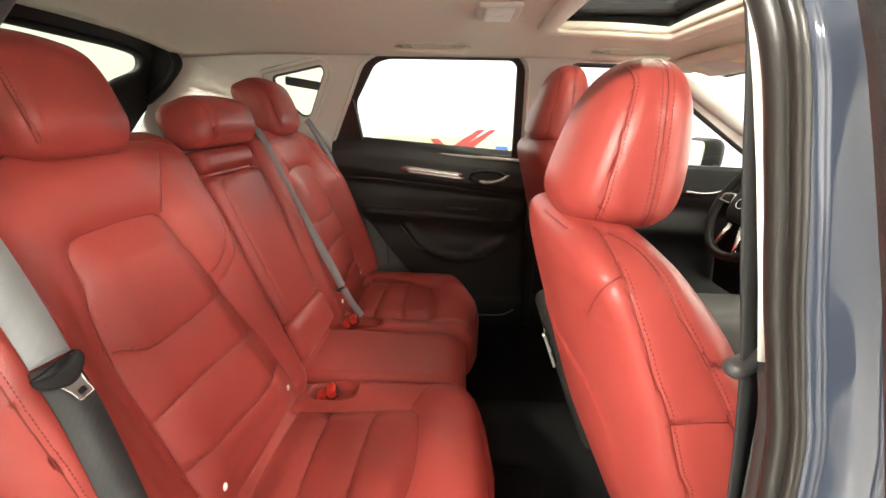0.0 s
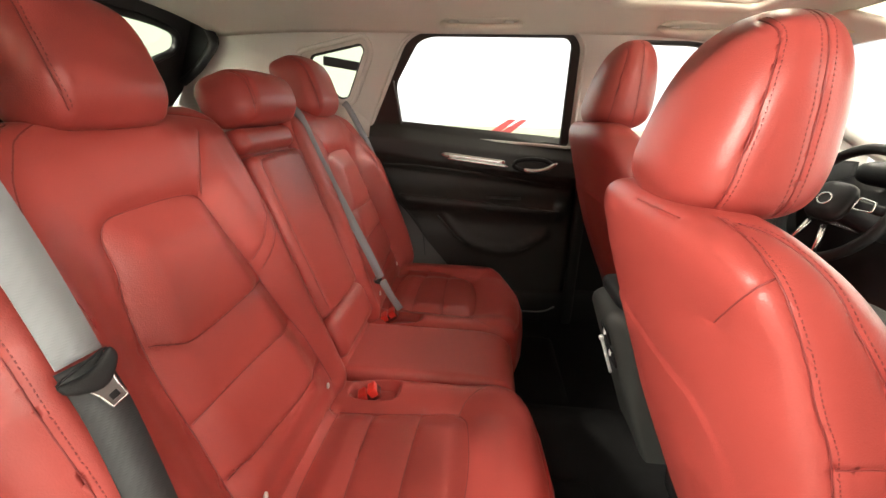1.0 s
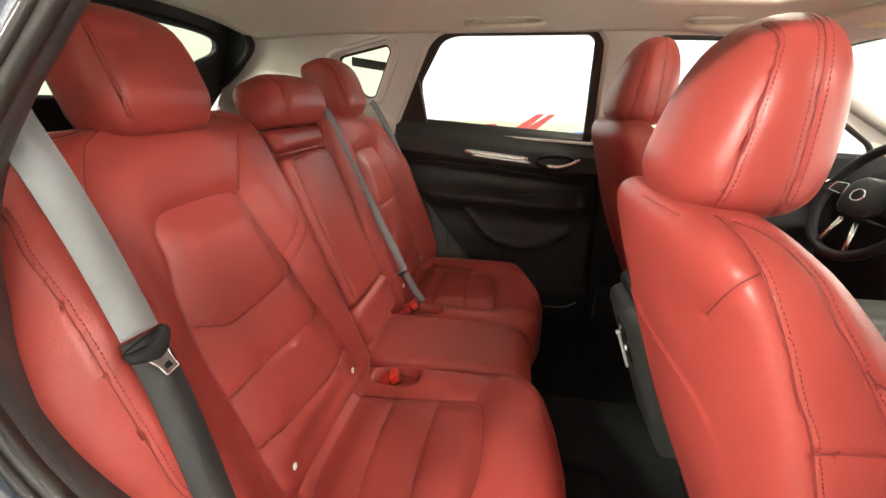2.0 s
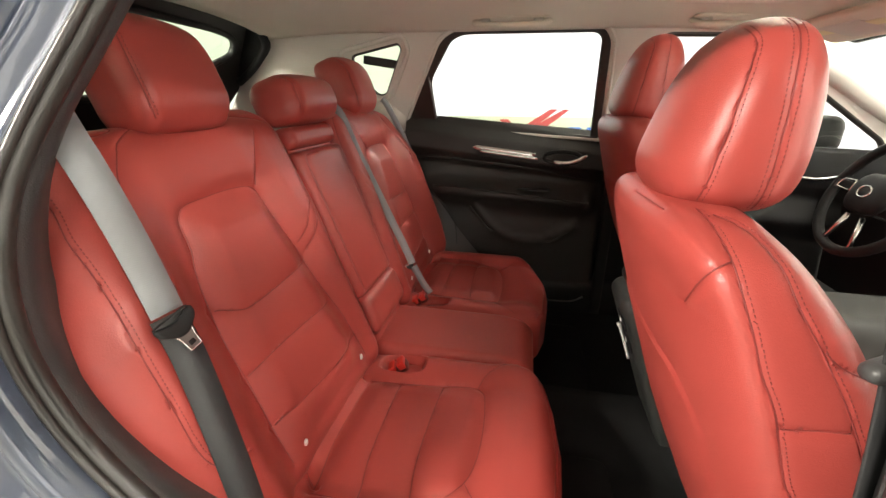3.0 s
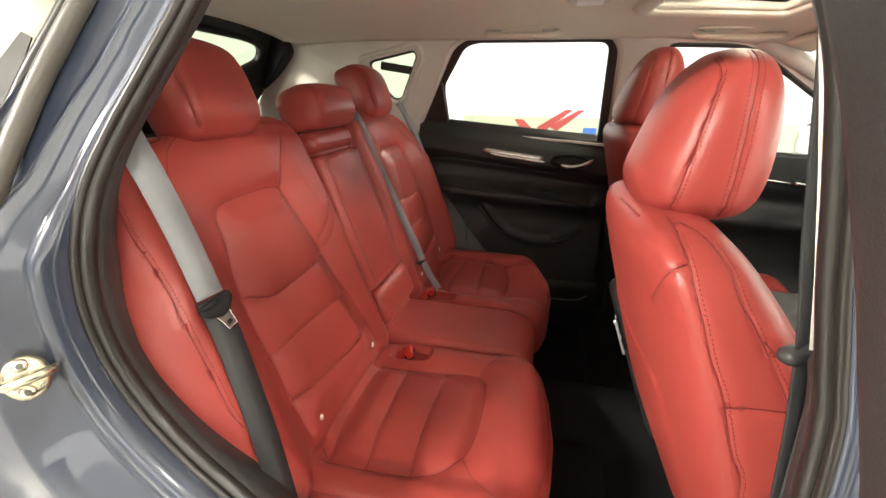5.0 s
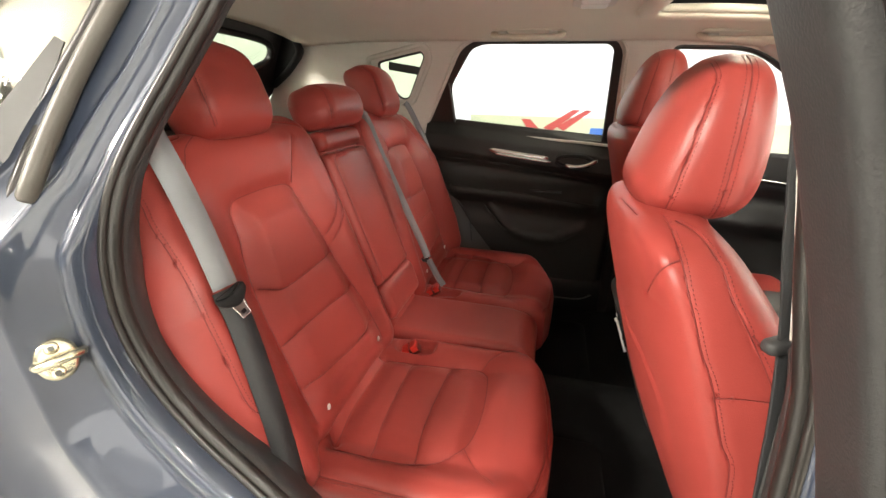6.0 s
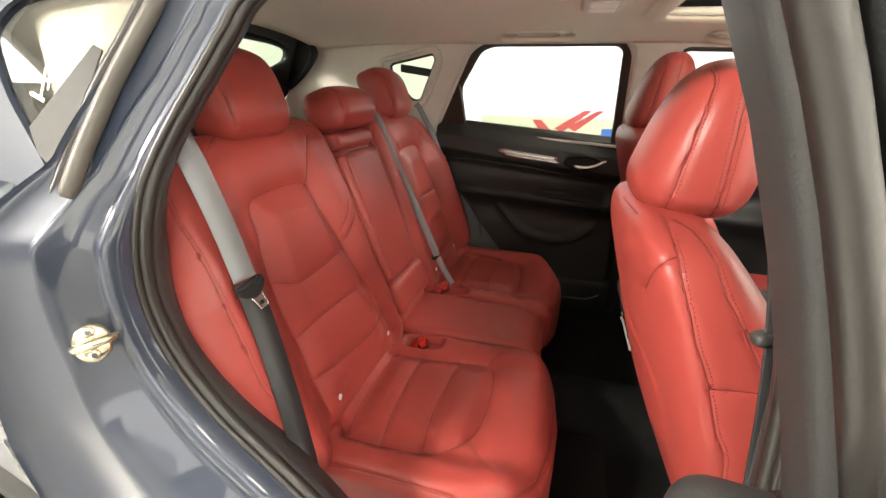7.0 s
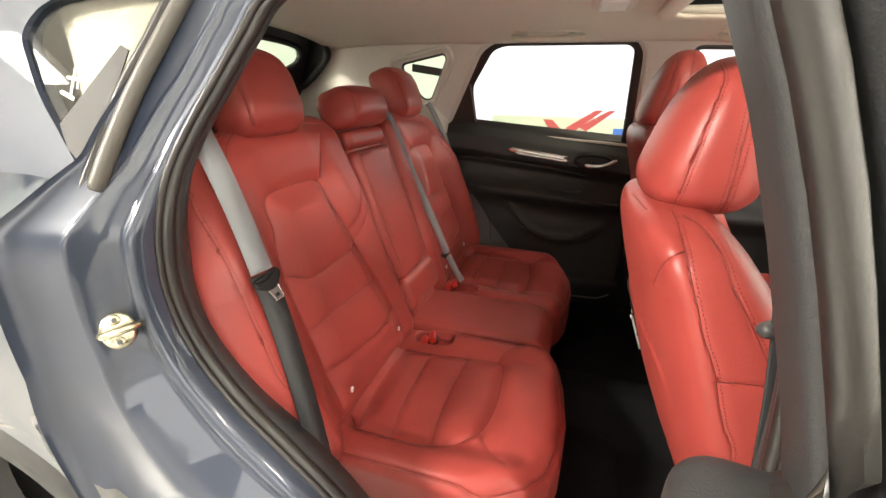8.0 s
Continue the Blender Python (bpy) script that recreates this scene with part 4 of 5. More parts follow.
# centre and far belts
center_belt = thing("seat_belt", (0.0, 0.18, 0.60), "grey rear seat belt buckled across the far seat edge", "seat belt", "seat belts")
line = smooth_line([(-0.235, 0.200, 1.215), (-0.205, 0.210, 1.185), (-0.155, 0.205, 1.075), (-0.085, 0.210, 0.922), (-0.008, 0.205, 0.765), (0.025, 0.187, 0.708)], 8)
line = line + 0.012 * FWD
part("webbing", *ribbon(line, (0.81, 0.38, 0.44), 0.025), WEB, center_belt, "light grey webbing")
line = smooth_line([(0.03, 0.187, 0.70), (0.06, 0.19, 0.64), (0.085, 0.195, 0.60)], 6)
part("lower_webbing", *ribbon(line + 0.012 * FWD, (0.81, 0.38, 0.44), 0.022), WEB, center_belt, "light grey webbing")
belt_tongue(center_belt, (0.03, 0.187, 0.705), (0.3, 0.1, -0.6), (0.2, 1, 0.2), 0.6)
far_belt = thing("seat_belt", (-0.05, 0.70, 0.60), "grey rear seat belt along the far outer bolster", "seat belt", "seat belts")
line = smooth_line([(-0.215, 0.675, 1.232), (-0.198, 0.685, 1.21), (-0.143, 0.69, 1.105), (-0.085, 0.69, 0.978)], 8)
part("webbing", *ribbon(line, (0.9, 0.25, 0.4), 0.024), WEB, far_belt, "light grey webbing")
# lower run of the grey belt, shade painted in as dark webbing
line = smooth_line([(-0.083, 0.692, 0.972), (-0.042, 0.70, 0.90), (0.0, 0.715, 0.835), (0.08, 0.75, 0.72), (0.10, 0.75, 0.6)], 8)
part("lower_webbing", *ribbon(line, (0.15, -1, 0.3), 0.042), WEB_BLACK_SHADED, far_belt, "dark lower webbing")
belt_tongue(far_belt, (-0.083, 0.688, 0.972), (0.3, -0.05, -0.6), (0.9, 0.25, 0.4), 0.45)


# ---- front seats ----
def front_seat(s, dx, dz, label):
    """Front seat seen from behind; s = -1: passenger side."""
    c = -0.385
    sh = np.array((dx, 0, dz))
    st = thing("front_seat", (0.95 + dx, s * 0.385, 0.31), label, "seat", "front seats")
    # backrest: rings up the seat, hollow at the front between the bolsters
    lv = [(0.42, 0.93, 0.125, 0.25), (0.51, 0.862, 0.115, 0.262), (0.60, 0.812, 0.107, 0.275), (0.75, 0.766, 0.125, 0.292), (0.90, 0.708, 0.116, 0.297), (1.0, 0.664, 0.100, 0.287), (1.06, 0.633, 0.083, 0.268), (1.095, 0.616, 0.064, 0.235), (1.115, 0.612, 0.042, 0.175), (1.122, 0.612, 0.012, 0.06)]
    v, f = loft(lv, c, 3.6, 300, 22)
    y = (v[:, 1] - c) / 0.29
    mid = np.interp(v[:, 2], [q[0] for q in lv], [q[1] for q in lv])
    deep = np.interp(v[:, 2], [q[0] for q in lv], [q[2] for q in lv])
    fb = (v[:, 0] - mid) / deep
    v[:, 0] -= 0.05 * np.clip(fb, 0, 1) ** 2 * np.clip(1 - 1.2 * y * y, 0, 1) * bump01(v[:, 2], 0.4, 1.08, 0.2)
    v[:, 0] += 0.03 * np.clip(-fb, 0, 1) ** 2 * np.abs(y) ** 2.5 * bump01(v[:, 2], 0.3, 1.12, 0.1)
    # the inner side is narrower than the outer
    v[:, 1] = np.where(v[:, 1] > c, c + (v[:, 1] - c) * 0.88, v[:, 1])
    v[:, 0] += 0.02 * np.clip((v[:, 1] - c) / 0.2, 0, 1) * np.clip((1.0 - v[:, 2]) / 0.2, 0, 1)
    sh_l1 = [(0.598, -0.520, 1.118), (0.598, -0.544, 1.117), (0.598, -0.594, 1.107), (0.602, -0.630, 1.086), (0.609, -0.654, 1.056), (0.621, -0.665, 1.021), (0.635, -0.670, 0.983), (0.654, -0.674, 0.944), (0.664, -0.679, 0.910), (0.683, -0.680, 0.856), (0.702, -0.680, 0.816), (0.712, -0.680, 0.72), (0.715, -0.67, 0.60)]
    sh_l2 = [(0.610, -0.540, 1.118), (0.624, -0.565, 1.114), (0.636, -0.598, 1.104), (0.646, -0.626, 1.085), (0.658, -0.655, 1.055), (0.680, -0.667, 1.017), (0.705, -0.672, 0.974), (0.724, -0.674, 0.938), (0.742, -0.676, 0.90), (0.76, -0.676, 0.84)]
    sh_l3 = [(0.663, -0.673, 0.926), (0.689, -0.678, 0.931), (0.722, -0.680, 0.933)]
    sh_l4 = [(0.685, -0.665, 1.013), (0.702, -0.670, 1.001), (0.730, -0.665, 0.990), (0.76, -0.66, 0.985)]
    fold = [(0.579, -0.591, 1.021), (0.577, -0.615, 1.051), (0.582, -0.628, 1.073), (0.600, -0.628, 1.088)]
    neck = [(0.560, -0.379, 1.107), (0.562, -0.45, 1.110), (0.566, -0.502, 1.110)]
    # map pocket: its mouth runs across the back and the panel below stands off
    mouth = smooth_line([(-0.60, 0.84), (-0.580, 0.868), (-0.558, 0.890), (-0.531, 0.903), (-0.441, 0.912), (-0.364, 0.914), (-0.27, 0.910), (-0.20, 0.89)], 6)
    mz = np.interp(v[:, 1], mouth[:, 0], mouth[:, 1])
    rear = np.clip(-normals(v, f)[:, 0] * 2 - 0.4, 0, 1) * bump01(v[:, 1], -0.605, -0.19, 0.02)
    v[:, 0] -= 0.003 * rear * np.clip((mz - v[:, 2]) / 0.004, 0, 1) * np.exp(-np.clip(mz - v[:, 2], 0, 1) / 0.22)
    v = v + sh
    fine = [(smooth_line(ln, 6) + sh, d, w, rows) for ln, d, w, rows in (
        (sh_l1, 0.0024, 0.009, (-0.0055,)), (sh_l2, 0.0024, 0.008, (-0.0055,)), (sh_l3, 0.002, 0.004, ()), (sh_l4, 0.003, 0.006, ()), (fold, 0.0025, 0.004, ()), (neck, 0.002, 0.004, ()))]
    back = sewn("backrest", v, f, fine, RED, st, "red leather backrest with stitched side seams", s)
    # headrest
    v, f = loft([(1.100, 0.648, 0.02, 0.045), (1.103, 0.648, 0.048, 0.085), (1.113, 0.648, 0.070, 0.113), (1.132, 0.649, 0.085, 0.131), (1.16, 0.651, 0.0905, 0.138), (1.20, 0.657, 0.086, 0.138), (1.25, 0.664, 0.076, 0.132), (1.29, 0.670, 0.063, 0.118), (1.32, 0.674, 0.047, 0.095), (1.338, 0.677, 0.028, 0.058), (1.344, 0.678, 0.006, 0.015)], c, 2.6, 220, 14)
    v = v + sh
    over = [(0.640, -0.430, 1.330), (0.639, -0.445, 1.326), (0.638, -0.477, 1.310), (0.632, -0.493, 1.287), (0.625, -0.504, 1.257), (0.618, -0.511, 1.217), (0.611, -0.514, 1.181), (0.607, -0.513, 1.151), (0.602, -0.500, 1.115)]
    mid = [(0.682, -0.440, 1.337), (0.681, -0.464, 1.330), (0.678, -0.491, 1.309), (0.673, -0.510, 1.271), (0.671, -0.518, 1.232), (0.670, -0.521, 1.192), (0.670, -0.520, 1.142), (0.671, -0.500, 1.110)]
    fine = []
    for e in (1, -1):
        flip = np.array([(p[0], p[1] if e > 0 else 2 * c - p[1], p[2]) for p in over])
        fine.append((smooth_line(flip, 6) + sh, 0.0024, 0.009, (-0.0055,) if e > 0 else ()))
        flip = np.array([(p[0], p[1] if e > 0 else 2 * c - p[1], p[2]) for p in mid])
        fine.append((smooth_line(flip, 6) + sh, 0.0015, 0.006, (-0.0075, 0.0075) if e > 0 else ()))
    head = sewn("headrest", v, f, fine, RED, st, "red leather headrest with twin seams", s)
    for e in (-1, 1):
        post = [(0.645 + dx, c + e * 0.06, 1.05 + dz), (0.645 + dx, c + e * 0.06, 1.16 + dz)]
        part("headrest_post", *mirror(tube(post, 0.006, 8), s), CHROME, head, "chrome post")
    # cushion and base
    v, f = softbox((0.25, 0.26, 0.085), (0.08, 0.07, 0.06), 0.02)
    v[:, 2] += 0.03 * (np.abs(v[:, 1]) / 0.27) ** 3 * np.clip(v[:, 2] / 0.08, 0, 1)
    part("cushion", *mirror((v + np.array((1.06, c, 0.46)) + sh, f), s), RED, st, "red leather cushion")
    v, f = box((0.82 + dx, c - 0.24, 0.34), (1.25 + dx, c + 0.24, 0.52 + dz), 0.02, 0.06)
    part("seat_frame", *mirror((v, f), s), BLACK, st, "black seat base")
    return st


front_seat(-1, 0.0, 0.0, "red leather front passenger seat with stitched headrest")
front_seat(1, 0.075, 0.075, "red leather driver's seat set higher")

# ---- centre console ----
console = thing("center_console", (1.0, 0.0, 0.31), "black centre console with rear air vents", "console")
v, f = softbox((0.36, 0.092, 0.235), (0.05, 0.03, 0.05), 0.012)
v = v + np.array((1.01, 0.0, 0.545))
v[:, 0] += 0.37 * (0.74 - v[:, 2]) * np.clip((0.85 - v[:, 0]) / 0.2, 0, 1)
part("body", v, f, CONSOLE, console)
v, f = softbox((0.165, 0.088, 0.022), (0.03, 0.03, 0.018), 0.010)
part("armrest_lid", v + np.array((0.835, 0.0, 0.795)), f, BLACK, console, "black armrest lid")
rear_x = lambda z: 0.65 + 0.37 * (0.74 - z)
part("side_blade", *tube(smooth_line([(rear_x(z) - 0.006, 0.020, z) for z in (0.655, 0.635, 0.59, 0.545)], 4), [0.007] * 3 + [0.0045] * 10, 8), BLADE, console, "bright chrome edge blade")
for z0, h in ((0.700, 0.020), (0.640, 0.024)):
    ring = [(rear_x(z0 + b) - 0.001, -0.045 + a, z0 + b) for a, b in rounded([(-0.026, -h), (0.026, -h), (0.026, h), (-0.026, h)], 0.006, 4)]
    part("port_bezel", *tube(ring, 0.003, 6, True, (1, 1), (1, 0, 0)), BLACK, console, "glossy black port surround")
    for e in (-1, 1):
        v, f = box((rear_x(z0) - 0.004, -0.045 + e * 0.011 - 0.006, z0 - 0.009), (rear_x(z0) + 0.01, -0.045 + e * 0.011 + 0.006, z0 + 0.009), 0.002, 0.006)
        part("port", v, f, BLADE if e > 0 else BLACK, console, "metal-rimmed socket")
part("decor_bar", *tube([(1.10, -0.055, 0.705), (1.24, -0.05, 0.722)], 0.008, 8), CHROME, console, "satin chrome console bar")

# ---- dashboard, wheel, windscreen ----
dash = thing("dashboard", (1.9, 0, 0.4), "black dashboard with soft padded top", "dashboard")
prof = [(1.60, 0.55), (1.585, 0.72), (1.60, 0.86), (1.66, 0.97), (1.78, 1.02), (1.95, 1.03), (2.12, 1.0), (2.12, 0.55)]
pl = smooth_line(prof, 6)
v, f = sheet([[(x, y, z + 0.02 * math.exp(-((y - 0.37) / 0.18) ** 2) * (z > 0.9)) for y in np.linspace(-0.76, 0.76, 24)] for x, z in pl])
part("body", v, f, BLACK, dash)
v, f = softbox((0.08, 0.19, 0.04), (0.05, 0.06, 0.03), 0.015)
part("cluster_hood", v + np.array((1.66, 0.375, 1.05)), f, BLACK, dash, "black instrument hood")
part("decor_strip", *tube([(1.60, y, 0.86) for y in np.linspace(-0.7, 0.7, 12)], 0.006, 6), CHROME, dash, "satin silver decor strip")

wheel = thing("steering_wheel", (1.43, 0.375, 0.97), "black steering wheel with silver spokes", "steering wheel")
ax = Vector((-0.92, 0, 0.39)).normalized()
e1, e2 = Vector((0, 1, 0)), ax.cross(Vector((0, 1, 0)))
if e2.z < 0:
    e2 = -e2
hub = Vector((1.43, 0.375, 0.97))
at_w = lambda a, b, d=0.0: tuple(hub + e1 * a + e2 * b + ax * d)
part("rim", *tube([at_w(0.182 * math.cos(w), 0.182 * math.sin(w)) for w in np.linspace(0, 2 * math.pi, 48, endpoint=False)], 0.016, 10, True, (1, 1), tuple(ax)), BLACK, wheel, "black leather rim")
v, f = softbox((0.075, 0.062, 0.022), (0.05, 0.05, 0.018), 0.008)
m = Matrix((e1, e2, ax)).transposed()
part("airbag_cover", np.array([hub + m @ (Vector(p) + Vector((0, 0, 0.02))) for p in v]), f, BLACK, wheel, "black hub cover")
part("badge", *tube([at_w(0.024 * math.cos(w), 0.018 * math.sin(w), 0.043) for w in np.linspace(0, 2 * math.pi, 24, endpoint=False)], 0.003, 6, True, (1, 1), tuple(ax)), CHROME, wheel, "chrome oval badge")
for sx in (-1, 1):
    v, f = box((-0.06, -0.014, -0.006), (0.06, 0.014, 0.008), 0.005, 0.012)
    part("spoke", np.array([hub + m @ (Vector((p[0] + sx * 0.115, p[1] + 0.01, p[2] + 0.008))) for p in v]), f, BLACK, wheel, "black side spoke")
    ring = [at_w(sx * a, b, 0.022) for a, b in rounded([(0.085, -0.006), (0.15, -0.002), (0.14, 0.026), (0.085, 0.03)], 0.008, 3)]
    part("switch_bezel", *tube(ring, 0.0028, 6, True, (1, 1), tuple(ax)), CHROME, wheel, "chrome switch surround")
    part("lower_spoke", *tube([at_w(sx * 0.03, -0.07, 0.012), at_w(sx * 0.06, -0.168, 0.004)], 0.008, 8), CHROME, wheel, "silver lower spoke")
part("column", *tube([tuple(hub), tuple(hub - ax * 0.25)], 0.045, 12), BLACK, wheel, "black steering column")

LABEL = mat("cream_label", (0.75, 0.70, 0.42), 0.5)
# windscreen, header, a-pillars
scr = [[(1.20 + 0.95 * t, y * (0.60 + 0.14 * t), 1.475 - 0.46 * t - 0.02 * (y * y)) for y in np.linspace(-1, 1, 12)] for t in np.linspace(0, 1, 8)]
v, f = sheet(scr, 0.005, (0.4, 0, 0.9))
g = part("windscreen", v, f, GLASS, car, "clear windscreen")
g.visible_shadow = False
for s in (-1, 1):
    line = smooth_line([(1.10, s * 0.612, 1.465), (1.35, s * 0.665, 1.345), (1.60, s * 0.725, 1.21), (1.90, s * 0.76, 1.06)], 6)
    part("a_pillar", *tube(line, 0.03, 10, False, (1.2, 0.9)), PILLAR, car, "pale windscreen pillar trim")
part("header", *tube([(1.235, y, 1.487 - 0.02 * (y / 0.6) ** 2) for y in np.linspace(-0.6, 0.6, 14)], 0.022, 8, False, (1.6, 0.8)), LINER, car, "beige roof header")
for s in (-1, 1):
    vis = thing("sun_visor", (1.27, s * 0.38, 1.43), "beige folded sun visor under the roof", "sun visor", "sun visors")
    v, f = softbox((0.085, 0.21, 0.011), (0.02, 0.03, 0.009), 0.012)
    mm = pose(1.235, s * 0.37, 1.436, 0, 13, 0)
    part("panel", np.array([mm @ Vector(p) for p in v]), f, LINER, vis)
    v, f = softbox((0.05, 0.08, 0.003), (0.01, 0.01, 0.002), 0.015)
    for q in (-0.10, 0.10):
        lv, lf = box((-0.03, q - 0.035, -0.0135), (0.0, q + 0.035, -0.012), 0.0006, 0.05)
        part("label", np.array([mm @ Vector(p) for p in lv]), lf, LABEL, vis, "pale yellow warning label", smooth=False)
    part("mirror_cover", np.array([mm @ (Vector(p) + Vector((0.0, 0, -0.011))) for p in v]), f, PILLAR, vis, "pale mirror cover")

# grab handles, dome lamp
for x, y, s in ((0.308, 0.495, 1), (0.99, 0.495, 1)):
    gh = thing("grab_handle", (x, y, 1.46), "beige folded grab handle on the roof side", "grab handle", "grab handles")
    a = 0.118
    zt = float(roof_z(x, y)) - 0.02
    v, f = softbox((a + 0.006, 0.030, 0.006), (0.02, 0.02, 0.005), 0.008)
    part("socket", v + np.array((x, y + 0.004, zt + 0.004)), f, LINER, gh, "beige recessed base")
    line = smooth_line([(x - a, y + 0.022, zt - 0.004), (x - a + 0.004, y - 0.004, zt - 0.016), (x - a + 0.028, y - 0.024, zt - 0.022), (x, y - 0.028, zt - 0.024), (x + a - 0.028, y - 0.024, zt - 0.022), (x + a - 0.004, y - 0.004, zt - 0.016), (x + a, y + 0.022, zt - 0.004)], 6)
    part("bar", *tube(line, 0.013, 10, False, (1.2, 0.7)), LINER, gh)
    for e in (-1, 1):
        v, f = softbox((0.016, 0.018, 0.006), (0.006, 0.008, 0.004), 0.005)
        part("end_cap", v + np.array((x + e * (a - 0.03), y + 0.012, zt - 0.006)), f, PILLAR, gh, "pale hinge cap")
dome = thing("dome_lamp", (0.5, 0.095, 1.49), "small clear roof lamp in a beige bezel", "lamp")
v, f = softbox((0.055, 0.075, 0.008), (0.012, 0.012, 0.006), 0.008)
part("bezel", v + np.array((0.5, 0.095, 1.510)), f, PILLAR, dome)
for e in (-1, 1):
    v, f = softbox((0.035, 0.03, 0.006), (0.006, 0.006, 0.004), 0.006)
    part("lens", v + np.array((0.5, 0.095 + e * 0.034, 1.503)), f, WHITE, dome, "clear lens")

# far front door and mirror
fdoor = thing("front_door", (1.2, 0.78, 0.4), "closed front door with black trim", "door")
rows = []
for z in np.linspace(0.42, 1.10, 40):
    x = np.linspace(0.76, 1.75, 40)
    y = 0.765 - 0.03 * bump01(z + 0.05 * x, 0.98, 1.3, 0.05) - 0.05 * gauss(z, 0.82, 0.05) + 0 * x
    rows.append(np.stack([x, y, z - 0.035 * (x - 0.76)], 1))
v, f = sheet(rows, 0.05, (0, 1, 0))
part("door_trim", v, f, BLACK, fdoor)
hx = np.linspace(1.38, 1.55, 12)
part("door_handle", *tube([(x, 0.715, 0.972 - 0.012 * math.sin(math.pi * (x - 1.38) / 0.17) + 0.05 * (x - 1.38)) for x in hx], 0.007, 8, False, (0.6, 1)), CHROME, fdoor, "chrome inner door handle")
part("trim_blade", *tube([(x, 0.725, 1.0 - 0.1 * (x - 1.05)) for x in np.linspace(1.05, 1.37, 10)], 0.006, 6), CHROME, fdoor, "chrome decor blade")
mir = thing("wing_mirror", (1.50, 0.98, 1.05), "black-backed wing mirror outside the far window", "mirror")
v, f = softbox((0.05, 0.11, 0.075), (0.04, 0.05, 0.05), 0.012)
part("housing", v + np.array((1.56, 0.97, 1.11)), f, BLACK, mir)
v, f = softbox((0.003, 0.095, 0.062), (0.002, 0.03, 0.03), 0.012)
MIRROR = mat("mirror_glass", (0.9, 0.9, 0.9), 0.03, metal=1.0, spread=0.01)
part("mirror_glass", v + np.array((1.508, 0.97, 1.11)), f, MIRROR, mir, "mirror glass")
part("arm", *tube([(1.56, 0.80, 1.04), (1.56, 0.90, 1.06)], 0.022, 8), BLACK, mir, "black mirror arm")
# ---- tail: hatch, rear glass, luggage space ----
hatch = thing("tailgate", (-0.95, 0, 0.6), "closed tailgate with black trim round the rear glass", "tailgate")
half = [(0.44, 1.30), (0.470, 1.357), (0.523, 1.385), (0.534, 1.415), (0.500, 1.444), (0.39, 1.460), (0.20, 1.465)]
GL = [(y, z) for y, z in smooth_line([(0.36, 1.23), (0.43, 1.325)] + half[1:] + [(0.0, 1.468)] + [(-y, z) for y, z in reversed(half[1:])] + [(-0.43, 1.325), (-0.36, 1.23)], 3)]
OUTER = [(y, z) for y, z in smooth_line([(0.66, 1.12), (0.68, 1.25), (0.735, 1.31), (0.765, 1.38), (0.75, 1.44), (0.69, 1.487), (0.57, 1.517), (0.36, 1.526), (0.0, 1.53), (-0.36, 1.526), (-0.57, 1.517), (-0.69, 1.487), (-0.75, 1.44), (-0.765, 1.38), (-0.735, 1.31), (-0.68, 1.25), (-0.66, 1.12)], 3)]
hx = lambda z: -0.70 - 0.75 * (1.5 - z)
v, f = plate([OUTER, GL], lambda u, w, d: (hx(w) - d, u, w), 0.02)
part("hatch_trim", v, f, BLACK, hatch, "black tailgate trim", smooth=False)
v, f = tube([(hx(z) + 0.002, y, z) for y, z in GL], 0.012, 8, True)
part("glass_edge", v, f, BLACK, hatch, "rounded black edge of the trim")
v, f = plate([[(y * 1.07, 1.38 + (z - 1.38) * 1.3) for y, z in GL]], lambda u, w, d: (hx(w) - 0.024 - d, u, w), 0.005)
g = part("rear_glass", v, f, GLASS_TINT, hatch, "tinted rear glass", smooth=False)
g.visible_shadow = False
v, f = box((-1.12, -0.70, 0.55), (-0.99, 0.70, 1.15), 0.03, 0.1)
part("lower_panel", v, f, GREY, hatch, "grey lower tailgate panel")
v, f = box((-1.04, -0.70, 0.56), (-0.30, 0.70, 0.60), 0.01, 0.1)
part("luggage_floor", v, f, CARPET, car, "black luggage floor")
for s in (-1, 1):
    rows = [[(x, s * (0.70 + 0.04 * t), 0.58 + 0.5 * t) for t in np.linspace(0, 1, 6)] for x in np.linspace(-1.04, -0.2, 8)]
    v, f = sheet(rows, 0.03, (0, s, 0))
    part("luggage_side", v, f, GREY, car, "grey luggage side panel")

# ---- near side: door opening, jamb, pillars ----
# the opening's edge (x, y, z), from the roof down the rear, along the sill and up the front pillar
OPEN_LINE = smooth_line([(0.555, -0.665, 1.440), (0.46, -0.645, 1.456), (0.30, -0.64, 1.462), (0.10, -0.642, 1.448), (0.02, -0.665, 1.398), (-0.008, -0.685, 1.352), (-0.038, -0.712, 1.293), (-0.072, -0.743, 1.225), (-0.093, -0.77, 1.165),
                         (-0.098, -0.79, 1.113), (-0.102, -0.80, 1.055), (-0.103, -0.80, 0.98), (-0.075, -0.80, 0.897), (-0.015, -0.80, 0.814), (0.069, -0.80, 0.735), (0.145, -0.80, 0.662),
                         (0.24, -0.80, 0.55), (0.34, -0.80, 0.46), (0.46, -0.80, 0.42), (0.60, -0.80, 0.42), (0.70, -0.80, 0.47), (0.715, -0.80, 0.60), (0.695, -0.80, 0.80), (0.676, -0.80, 1.0), (0.664, -0.795, 1.07), (0.648, -0.79, 1.14), (0.629, -0.788, 1.225), (0.606, -0.782, 1.315), (0.588, -0.735, 1.385)], 6, True)


